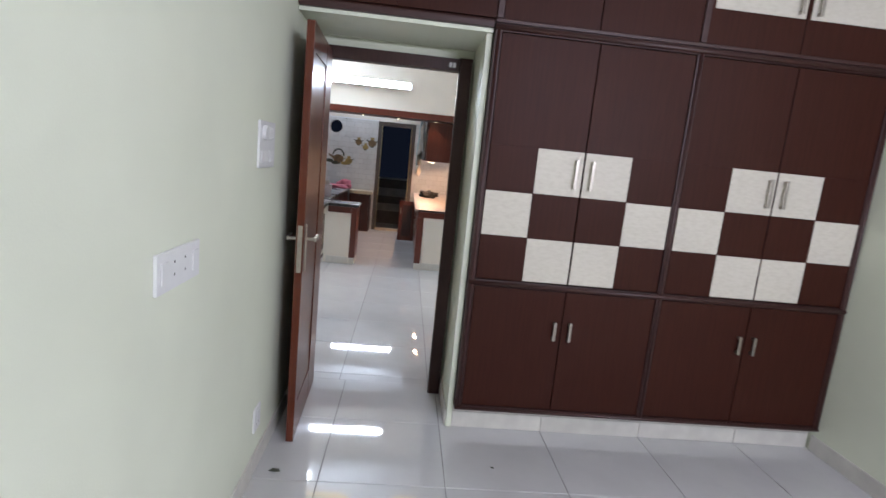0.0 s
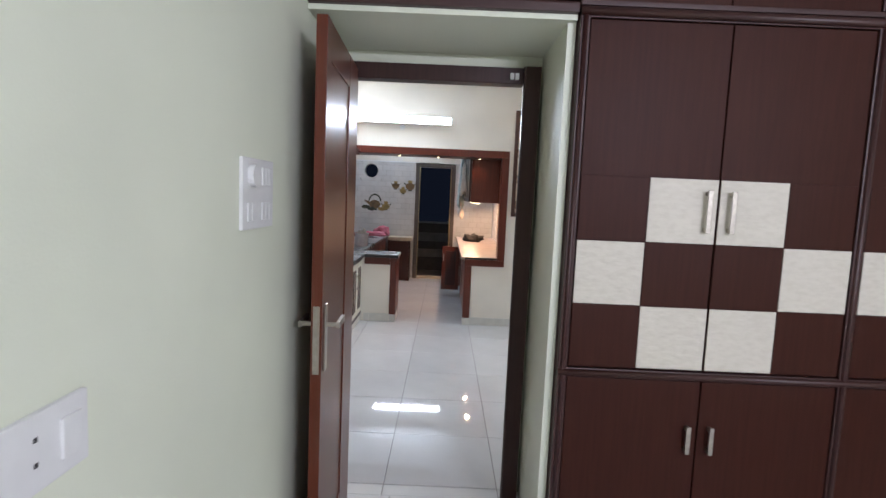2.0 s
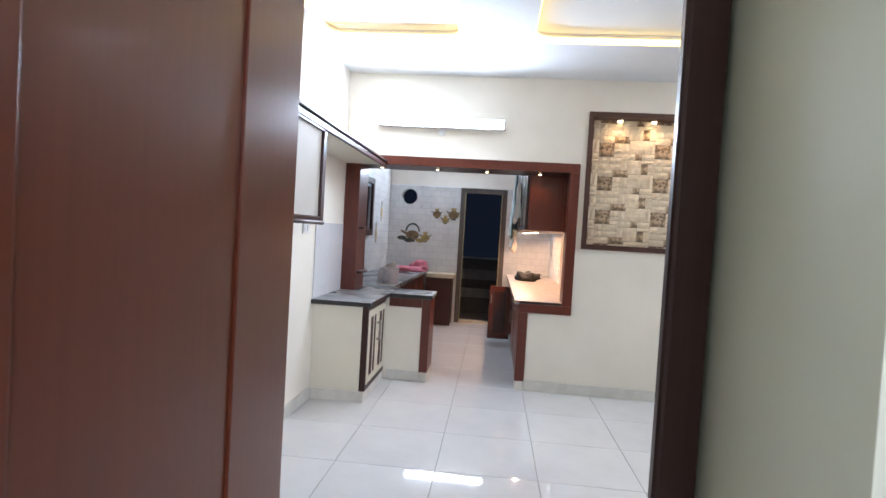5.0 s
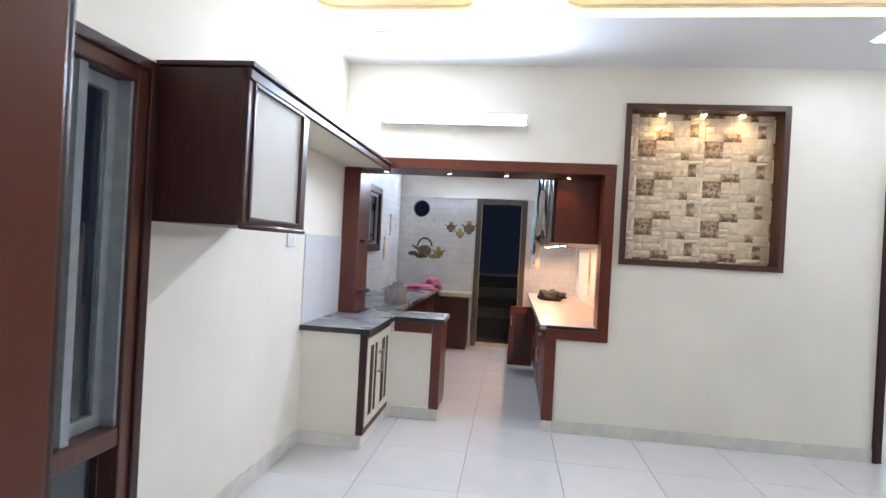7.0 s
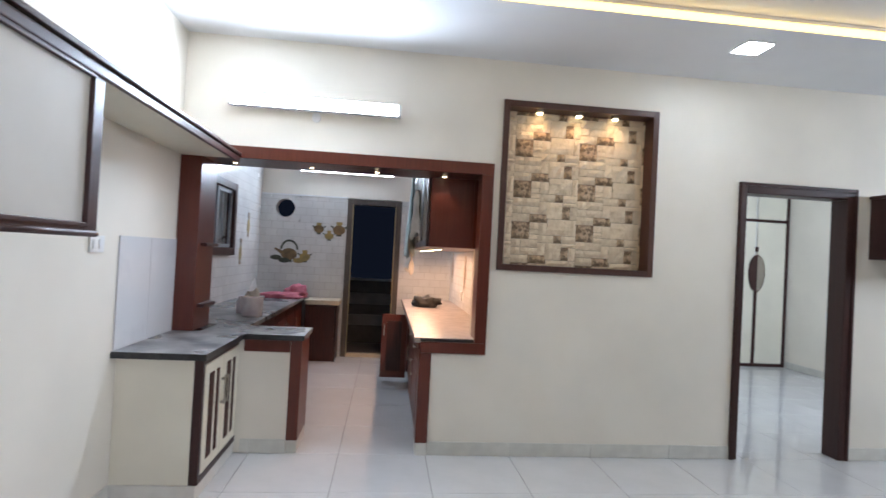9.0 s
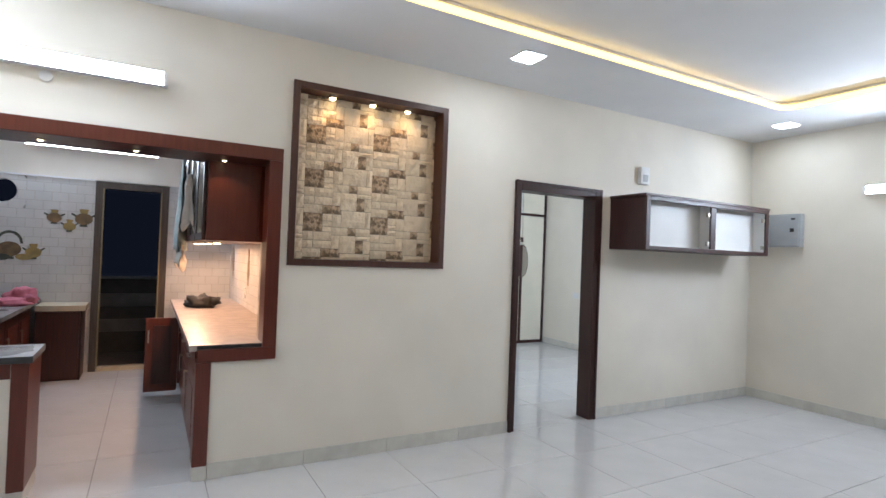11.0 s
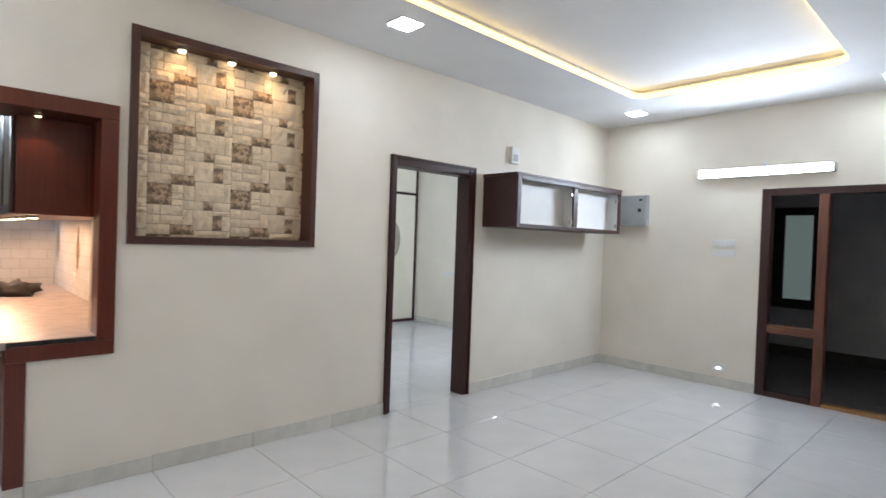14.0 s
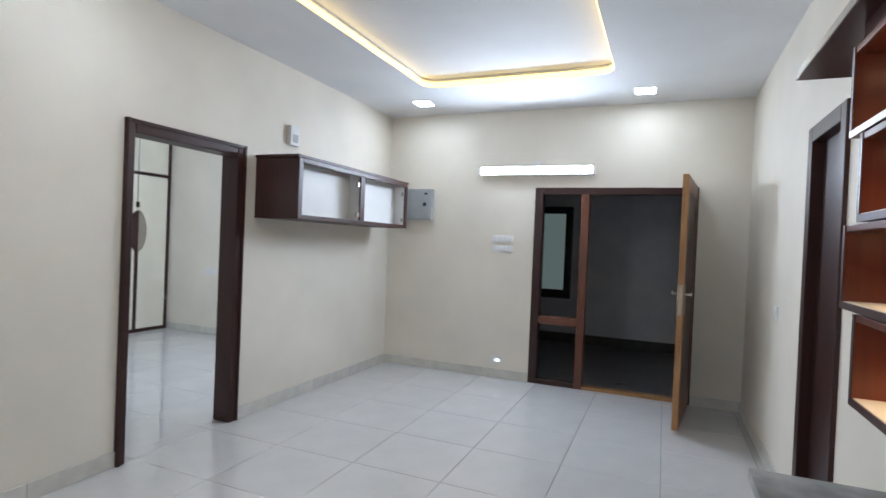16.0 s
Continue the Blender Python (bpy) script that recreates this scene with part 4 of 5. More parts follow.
plate("switch_plate", "+y", (4.56, YB, 1.07), 0.10, 0.10, "small white switch plate on the hall back wall", [(-0.02, 0, 0.03, 0.05, "key"), (0.02, 0, 0.03, 0.05, "key")])
fl = thing("foot_light", (XR, 6.41, 0.2), "small glowing white foot light low on the wall", "foot light")
part("cover", boxes(((XR - 0.010, 6.345, 0.155), (XR - 0.0005, 6.475, 0.245))), PLASTIC, fl, bevel=0.003)
part("lens", prism([(6.41 + 0.03 * math.cos(a * math.pi / 8), 0.195 + 0.014 * math.sin(a * math.pi / 8)) for a in range(16)], "x", XR - 0.0125, XR - 0.0102), FOOT, fl)

# main door
md = thing("main_door_frame", (XR + 0.05, 5.28, 0), "worn dark wooden main door frame with a side light", "door frame")
FXA, FXB = XR - 0.012, XR + 0.11
for a, b, n, m in (((FXA, MY0, 0), (FXB, MY0 + 0.085, MZ), "jamb", FRAME), ((FXA, MY1 - 0.085, 0), (FXB, MY1, MZ), "jamb", FRAME), ((FXA, MY0 + 0.0855, MZ - 0.07), (FXB, MY1 - 0.0855, MZ), "head", FRAME), ((FXA, 5.505, 0.0), (FXB, 5.585, MZ - 0.0705), "mullion", TEAK_R), ((FXA + 0.01, 5.5855, 0.635), (FXB - 0.01, MY1 - 0.0855, 0.715), "rail", TEAK_R), ((FXA, 5.5855, 0.0), (FXB, MY1 - 0.0855, 0.05), "sill", FRAME), ((FXA + 0.01, MY0 + 0.0855, 0.0), (FXB, 5.5045, 0.03), "threshold", TEAK)):
    part(n, boxes((a, b)), m, md, bevel=0.005)
leaf = panel_door("main_door", (XR - 0.015, 4.555, 0.02), 173.0, 0.93, 2.055, 0.045, TEAK_R, "open teak main door with pale raw edge", edge=TEAK, face2=FRAME)

# outside the main door
solid("floor_corridor", boxes(((XR + 0.2, 2.5, -0.09), (9.2, 9.5, -0.02))), NIGHT_FLOOR, "dark granite corridor floor outside the door")
solid("wall_corridor", boxes(((8.8, 2.5, -0.02), (8.95, 9.5, TOP))), NIGHT_WALL, "unlit grey corridor wall")
solid("wall_corridor_end", boxes(((XR + 0.2, 9.5, -0.02), (8.8, 9.65, TOP)), ((XR + 0.2, 2.35, -0.02), (8.8, 2.5, TOP))), NIGHT_WALL, "unlit grey corridor end walls")
solid("ceiling_corridor", boxes(((XR + 0.2, 2.5, TOP), (8.95, 9.5, TOP + 0.1))), NIGHT_WALL, "unlit grey corridor ceiling")
solid("baseboard_corridor", boxes(((8.785, 2.5, -0.02), (8.799, 9.5, 0.12))), BAND_D, "dark corridor skirting")
fw = thing("window_2", (8.8, 6.38, 0.8), "black framed frosted window lit from behind", "window")
tagged(fw, kind="structure")
part("window_frame", boxes(((8.74, 6.10, 0.66), (8.799, 6.205, 2.08)), ((8.74, 6.545, 0.66), (8.799, 6.68, 2.08)), ((8.74, 6.2055, 0.66), (8.799, 6.5445, 0.79)), ((8.74, 6.2055, 1.97), (8.799, 6.5445, 2.08))), DARK, fw, bevel=0.004)
part("pane", boxes(((8.775, 6.206, 0.791), (8.785, 6.544, 1.969))), FAR_PANE, fw)

# bathroom door and display unit on the back wall
bd = thing("door_1", (3.44, 4.04, 0), "closed dark wooden door in a polished frame", "door")
tagged(bd, kind="structure")
for a, b, n in (((BDX0, 3.99, 0), (BDX0 + 0.08, YB + 0.02, BDZ), "jamb"), ((BDX1 - 0.08, 3.99, 0), (BDX1, YB + 0.02, BDZ), "jamb"), ((BDX0 + 0.0805, 3.99, BDZ - 0.08), (BDX1 - 0.0805, YB + 0.02, BDZ), "head")):
    part(n, boxes((a, b)), FRAME, bd, bevel=0.005)
dl = part("leaf", boxes(((BDX0 + 0.082, 4.0, 0.01), (BDX1 - 0.082, 4.035, BDZ - 0.082))), FRAME, bd, bevel=0.002)
part("latch", boxes(((BDX0 + 0.10, 4.0355, 0.98), (BDX0 + 0.14, 4.055, 1.1))), STEEL, dl, "steel latch", bevel=0.002)
tu = thing("console_cabinet", (1.5, 4.28, 0), "dark wooden console cabinet under the display shelves", "cabinet")
part("body", boxes(((0.75, YB + 0.002, 0.08), (2.30, 4.45, 0.738))), WOOD, tu, bevel=0.003)
part("plinth", boxes(((0.77, YB + 0.002, 0), (2.28, 4.42, 0.0795))), SKIRT, tu)
for i in range(3):
    x0 = 0.76 + i * 0.512
    d = part("door", boxes(((x0, 4.4505, 0.10), (x0 + 0.506, 4.47, 0.73))), WOOD, tu, bevel=0.003)
    part("handle", boxes(((x0 + 0.44, 4.49, 0.40), (x0 + 0.452, 4.498, 0.54)), ((x0 + 0.442, 4.4705, 0.405), (x0 + 0.45, 4.4905, 0.415)), ((x0 + 0.442, 4.4705, 0.525), (x0 + 0.45, 4.4905, 0.535))), STEEL, d, "brushed nickel pull handle")
tagged(new("worktop", finish("worktop", boxes(((0.73, YB + 0.002, 0.74), (2.36, 4.505, 0.78))), GRANITE, 0.004)), "dusty dark granite top on the console cabinet", "worktop")
ds = thing("display_shelf", (1.5, 4.2, 1.05), "red rosewood staggered display shelf with warm lights", "display shelf")
def cubby(x0, x1, z0, z1, depth):
    y1 = YB + depth
    part("back", boxes(((x0 + 0.02, YB + 0.002, z0 + 0.02), (x1 - 0.02, YB + 0.014, z1 - 0.02))), RED, ds)
    part("shelf", boxes(((x0, YB + 0.002, z0), (x1, y1, z0 + 0.0195))), RED, ds, bevel=0.002)
    part("shelf", boxes(((x0, YB + 0.002, z1 - 0.0195), (x1, y1, z1))), RED, ds, bevel=0.002)
    part("end", boxes(((x0, YB + 0.002, z0 + 0.02), (x0 + 0.0195, y1, z1 - 0.02))), RED, ds)
    part("end", boxes(((x1 - 0.0195, YB + 0.002, z0 + 0.02), (x1, y1, z1 - 0.02))), RED, ds)
    part("edge_band", boxes(((x0, y1 + 0.0005, z0), (x1, y1 + 0.003, z0 + 0.0195))), STEEL if z0 > 1.7 else WOOD_H, ds, "bright metal edge band" if z0 > 1.7 else "")
    # added pale sheet: the lamp-lit brightness of the shelf top, put into colour
    part("lining", boxes(((x0 + 0.021, YB + 0.015, z0 + 0.0197), (x1 - 0.021, y1 - 0.002, z0 + 0.022))), IVORY, ds, "pale sheet standing for lamplight on the shelf")
    part("edge_band", boxes(((x1 - 0.0195, y1 + 0.0005, z0 + 0.02), (x1, y1 + 0.003, z1))), WOOD_H, ds)
cubby(0.80, 2.30, 1.80, 2.06, 0.23)
cubby(0.80, 2.20, 1.555, 1.795, 0.23)
cubby(0.80, 2.31, 1.31, 1.55, 0.23)
cubby(0.80, 2.19, 1.06, 1.305, 0.23)
part("canopy", boxes(((0.78, YB + 0.002, 2.13), (2.84, 4.34, 2.16))), RED_D, ds, bevel=0.003)
part("edge_band", boxes(((0.78, 4.3405, 2.132), (2.84, 4.343, 2.158))), STEEL, ds, "bright metal edge band")
part("edge_band", boxes(((2.8405, YB + 0.002, 2.132), (2.843, 4.343, 2.158))), STEEL, ds, "bright metal edge band")
part("canopy_support", boxes(((0.80, YB + 0.002, 2.062), (2.29, 4.28, 2.129))), RED_D, ds)
for x, z in ((2.02, 2.04), (2.0, 1.775), (2.02, 1.53), (2.0, 1.285)):
    part("lamp", bar((x, 4.16, z - 0.0005), (x, 4.16, z - 0.008), 0.02, 14), WARM_DOT, ds, "warm round shelf lamp")
    spot((x, 4.16, z - 0.015), 3.0, 140, (x, 4.15, 0.0))

# ---- second bedroom ----
w2 = thing("wardrobe", (5.2, 11.75, 0), "cream built-in wardrobe with dark edges in the second bedroom", "wardrobe")
QY = 11.60
part("carcass", boxes(((4.2, QY + 0.03, 0.02), (RX1 - 0.002, RY1 - 0.002, CEIL - 0.002))), INNER, w2)
for x0, x1 in ((4.21, 4.90), (4.915, 5.60), (5.635, 6.10)):
    part("door", boxes(((x0, QY, 0.05), (x1, QY + 0.028, 2.22))), IVORY, w2, "cream wardrobe door", bevel=0.003)
    part("loft_door", boxes(((x0, QY, 2.27), (x1, QY + 0.028, CEIL - 0.03))), IVORY, w2, "cream loft door", bevel=0.003)
part("rail", boxes(((4.2, QY - 0.006, 2.225), (6.12, QY + 0.02, 2.265))), FRAME, w2, bevel=0.003)
part("plinth", boxes(((4.2, QY - 0.002, 0.0), (6.12, QY + 0.025, 0.045))), FRAME, w2)
part("edge", boxes(((6.105, QY - 0.006, 0.0), (6.15, QY + 0.028, CEIL - 0.03))), FRAME, w2, bevel=0.003)
part("strip", boxes(((5.597, QY - 0.008, 0.05), (5.65, QY - 0.0005, 1.68))), FRAME, w2, "dark vertical strip")
part("tab", boxes(((5.60, QY - 0.008, 1.76), (5.65, QY - 0.0005, 1.84))), FRAME, w2, "small dark square inlay")
for s, m, words in ((1, STEEL, "pale crescent handle plate"), (-1, WOOD_D, "dark crescent handle plate")):
    half = [(5.626 + s * (0.002 + 0.115 * math.cos(radians(a))), 1.43 + 0.27 * math.sin(radians(a))) for a in range(-90, 91, 12)]
    hd = part("handle", prism(half, "y", QY - 0.03, QY - 0.009), m, w2, words, bevel=0.002)
    rim = [(5.626 + s * (0.002 + 0.13 * math.cos(radians(a))), 1.43 + 0.285 * math.sin(radians(a))) for a in range(-90, 91, 12)]
    part("rim", prism(rim, "y", QY - 0.022, QY - 0.0085), WOOD_D, hd, "dark rim")
plate("socket_plate", "-x", (RX1, 10.75, 0.89), 0.2, 0.09, "white socket plate on the second bedroom wall", [(-0.05, 0, 0.03, 0.05, "key")], True)


# ---- kitchen ----
kd = thing("kitchen_door_frame", (-0.25, 11.42, 0), "brown kitchen back door frame with pale edge beads", "door frame")
for a, b, n in (((KDX0, KY1 - 0.012, 0), (KDX0 + 0.075, KY1 + 0.12, KDZ), "jamb"), ((KDX1 - 0.075, KY1 - 0.012, 0), (KDX1, KY1 + 0.12, KDZ), "jamb"), ((KDX0 + 0.0755, KY1 - 0.012, KDZ - 0.075), (KDX1 - 0.0755, KY1 + 0.12, KDZ), "head")):
    part(n, boxes((a, b)), KFRAME, kd, bevel=0.004)
for x in (KDX0 + 0.072, KDX1 - 0.087):
    part("bead", boxes(((x, KY1 - 0.02, 0.03), (x + 0.015, KY1 - 0.0125, KDZ - 0.077))), BRASS, kd)
part("threshold", boxes(((KDX0 + 0.0755, KY1 - 0.012, 0.0), (KDX1 - 0.0755, KY1 + 0.12, 0.04))), LEDGE, kd, bevel=0.004)
# balcony behind the kitchen
solid("floor_balcony", boxes(((-2.4, KY1 + 0.15, -0.1), (1.6, 12.9, -0.03))), NIGHT_FLOOR, "dark balcony floor behind the kitchen")
bp = thing("balcony_parapet", (-0.4, 12.85, 0), "balcony parapet clad in grey and charcoal bands", "parapet")
for i, (z0, z1, m) in enumerate(((-0.03, 0.26, BAND_D), (0.26, 0.43, BAND), (0.43, 0.60, BAND_D), (0.60, 0.78, BAND), (0.78, 0.98, BAND_D))):
    part("band", boxes(((-2.4, 12.7 - 0.003 * (i % 2), z0), (1.6, 12.85, z1 - 0.002))), m, bp, bevel=0.002)
part("rail", bar((-2.4, 12.74, 1.0), (1.6, 12.74, 1.0), 0.02, 10), ALU, bp)
solid("wall_balcony_sides", boxes(((-2.55, KY1 + 0.15, -0.03), (-2.4, 12.9, TOP)), ((1.6, KY1 + 0.15, -0.03), (1.75, 12.9, TOP))), NIGHT_WALL, "unlit balcony side walls")

# left run
kc = thing("kitchen_cabinet", (-1.4, 9.7, 0), "dark rosewood kitchen base cabinets along the tiled wall", "cabinet")
part("body", boxes(((KX0 + 0.002, 8.22, 0.1), (-1.10, 10.95, 0.788))), RED_D, kc)
part("plinth", boxes(((KX0 + 0.002, 8.22, 0.0), (-1.14, 10.95, 0.0995))), SKIRT, kc)
for i in range(5):
    y0 = 8.24 + i * 0.542
    d = part("door", boxes(((-1.0995, y0, 0.11), (-1.078, y0 + 0.534, 0.77))), RED_D, kc, bevel=0.003)
    part("panel", boxes(((-1.0785, y0 + 0.08, 0.19), (-1.074, y0 + 0.454, 0.69))), RED, d, bevel=0.002)
    part("handle", boxes(((-1.058, y0 + 0.03, 0.48), (-1.052, y0 + 0.042, 0.62)), ((-1.0775, y0 + 0.032, 0.485), (-1.0575, y0 + 0.04, 0.495)), ((-1.0775, y0 + 0.032, 0.605), (-1.0575, y0 + 0.04, 0.615))), STEEL, d)
tagged(new("worktop", finish("worktop", boxes(((KX0 + 0.002, 8.204, 0.792), (-1.05, KY1 - 0.01, 0.832))), GRANITE, 0.004)), "dusty grey granite kitchen worktop along the tiled wall", "worktop")
ec = thing("kitchen_cabinet", (-0.83, 11.15, 0), "dark rosewood end cabinet beside the back door", "cabinet")
part("body", boxes(((-1.045, 10.99, 0.0), (-0.655, KY1 - 0.002, 0.73))), RED_D, ec)
part("door", boxes(((-1.04, 10.968, 0.02), (-0.66, 10.9895, 0.72))), RED_D, ec, bevel=0.003)
part("ledge", boxes(((-1.045, 10.955, 0.731), (-0.612, KY1 - 0.002, 0.79))), LEDGE, ec, "beige stone ledge", bevel=0.004)
part("end_wall", boxes(((-0.654, 10.965, 0.0), (-0.64, KY1 - 0.002, 0.7305))), FRAME, ec)

# window over the left worktop
w3 = thing("window_3", (KX0, 9.56, 1.33), "dark wooden kitchen window with grey sashes", "window")
tagged(w3, kind="structure")
for a, b in (((9.001, 1.331), (9.08, 2.119)), ((10.04, 1.331), (10.119, 2.119)), ((9.081, 1.331), (10.039, 1.41)), ((9.081, 2.04), (10.039, 2.119))):
    part("window_frame", boxes(((KX0 - 0.10, a[0], a[1]), (KX0 + 0.03, b[0], b[1]))), FRAME, w3, bevel=0.005)
for y0, y1, x in ((9.082, 9.58, -0.06), (9.54, 10.038, -0.03)):
    s = part("sash", boxes(((KX0 + x, y0, 1.412), (KX0 + x + 0.025, y0 + 0.04, 2.038)), ((KX0 + x, y1 - 0.04, 1.412), (KX0 + x + 0.025, y1, 2.038)), ((KX0 + x, y0 + 0.0405, 1.412), (KX0 + x + 0.025, y1 - 0.0405, 1.45)), ((KX0 + x, y0 + 0.0405, 2.0), (KX0 + x + 0.025, y1 - 0.0405, 2.038))), ALU, w3, "grey aluminium sash")
    gp = part("pane", boxes(((KX0 + x + 0.010, y0 + 0.041, 1.451), (KX0 + x + 0.015, y1 - 0.041, 1.999))), GLASS, s)
    gp.visible_shadow = False

# right run
kr = thing("kitchen_cabinet", (0.53, 9.5, 0), "rosewood base cabinets and drawers with one door open", "cabinet")
part("body", boxes(((0.265, KY0 + 0.012, 0.1), (KX1 - 0.002, 11.1, 0.798))), RED_D, kr)
part("plinth", boxes(((0.30, KY0 + 0.012, 0.0), (KX1 - 0.002, 11.1, 0.0995))), SKIRT, kr)
KYS = (7.98, 8.62, 9.26, 10.0, 10.55)
for i, (y0, y1) in enumerate(zip(KYS, KYS[1:])):
    dz = 0.60 if i in (0, 1, 3) else 0.785
    if i in (0, 1, 3):
        d = part("drawer", boxes(((0.243, y0 + 0.004, 0.61), (0.2645, y1 - 0.004, 0.785))), RED, kr, bevel=0.003)
        ym = (y0 + y1) / 2
        part("handle", boxes(((0.215, ym - 0.06, 0.69), (0.222, ym + 0.06, 0.702)), ((0.2215, ym - 0.058, 0.692), (0.2425, ym - 0.05, 0.70)), ((0.2215, ym + 0.05, 0.692), (0.2425, ym + 0.058, 0.70))), STEEL, d)
    if i != 2:
        d = part("door", boxes(((0.243, y0 + 0.004, 0.11), (0.2645, y1 - 0.004, dz))), RED, kr, bevel=0.003)
        part("panel", boxes(((0.2385, y0 + 0.08, 0.19), (0.2425, y1 - 0.08, dz - 0.08))), RED, d, bevel=0.002)
        part("handle", boxes(((0.215, y1 - 0.06, dz - 0.2), (0.222, y1 - 0.048, dz - 0.06)), ((0.2215, y1 - 0.058, dz - 0.195), (0.2425, y1 - 0.05, dz - 0.185)), ((0.2215, y1 - 0.058, dz - 0.075), (0.2425, y1 - 0.05, dz - 0.065))), STEEL, d)
od = part("open_door", boxes(((-0.045, 10.0, 0.045), (0.24, 10.022, 0.755))), RED, kr, bevel=0.003)
part("panel", boxes(((0.015, 9.995, 0.12), (0.18, 9.9995, 0.68))), RED_D, od, bevel=0.002)
part("handle", boxes(((-0.025, 9.972, 0.52), (-0.013, 9.978, 0.64)), ((-0.023, 9.9775, 0.525), (-0.015, 9.9995, 0.535)), ((-0.023, 9.9775, 0.625), (-0.015, 9.9995, 0.635))), STEEL, od)
tagged(new("worktop", finish("worktop", boxes(((0.195, YK + 0.002, 0.802), (KX1 - 0.002, 11.12, 0.842))), STONE_TOP, 0.004)), "pale dusty stone kitchen worktop under warm light", "worktop")
part("edge", boxes(((0.24, YK - 0.003, 0.8155), (0.627, YK + 0.0018, 0.838))), GRANITE_E, bpy.data.objects["worktop.002"], "dark granite edge")
ku = thing("kitchen_wall_cabinet", (0.57, 9.2, 1.5), "rosewood kitchen wall cabinet with dark glazed doors", "wall cabinet")
part("end_panel", boxes(((0.285, 8.10, 1.505), (0.626, 8.122, 2.35))), RED, ku, bevel=0.002)
part("end_panel", boxes(((0.6265, 8.10, 1.505), (KX1 - 0.002, 8.122, 2.35))), RED, ku)
part("bottom", boxes(((0.285, 8.1225, 1.505), (KX1 - 0.002, 10.75, 1.525))), RED, ku)
part("top", boxes(((0.285, 8.1225, 2.33), (KX1 - 0.002, 10.75, 2.35))), RED, ku)
part("body", boxes(((0.31, 8.1225, 1.526), (KX1 - 0.002, 10.75, 2.329))), RED_D, ku)
for i in range(4):
    y0 = 8.13 + i * 0.65
    d = part("door", boxes(((0.262, y0, 1.507), (0.284, y0 + 0.05, 2.348)), ((0.262, y0 + 0.567, 1.507), (0.284, y0 + 0.617, 2.348)), ((0.262, y0 + 0.051, 1.507), (0.284, y0 + 0.566, 1.56)), ((0.262, y0 + 0.051, 2.295), (0.284, y0 + 0.566, 2.348))), WOOD_H, ku, bevel=0.003)
    part("glazing", boxes(((0.272, y0 + 0.051, 1.561), (0.276, y0 + 0.566, 2.294))), DARK, d, "dark glass panel")
    for k in range(1, 4):
        part("glazing_bar", boxes(((0.263, y0 + 0.05 + k * 0.129 - 0.004, 1.561), (0.2715, y0 + 0.05 + k * 0.129 + 0.004, 2.294))), STEEL, d)
spot((0.37, 8.0, 2.02), 1.6, 110, (0.37, 8.03, 0.0))
for y in (8.5, 9.2, 9.9, 10.55):
    sl = thing("under_cabinet_spot", (0.40, y, 1.505), "small warm spotlight under the kitchen wall cabinet", "spotlight", "under cabinet spots")
    part("ring", bar((0.40, y, 1.5045), (0.40, y, 1.49), 0.035, 16), STEEL, sl)
    part("lens", bar((0.40, y, 1.4895), (0.40, y, 1.485), 0.026, 16), WARM_DOT, sl)
    spot((0.40, y, 1.478), 22.0, 165, (0.7, y, 0.2), colour=(1.0, 0.59, 0.36), radius=0.025, blend=0.3)
# side panel tiles and pillar behind the right post
tp = thing("corner_pillar", (0.7, 7.98, 0.85), "narrow beige pillar beside the worktop", "pillar")
part("shaft", boxes(((0.632, KY0 + 0.012, 0.843), (0.70, 8.05, 1.503))), LEDGE, tp, bevel=0.003)


# printed pottery pictures on the tiles
def disc(cx, cz, rx, rz, y0, y1, n=18):
    return prism([(cx + rx * math.cos(2 * math.pi * i / n), cz + rz * math.sin(2 * math.pi * i / n)) for i in range(n)], "y", y0, y1)


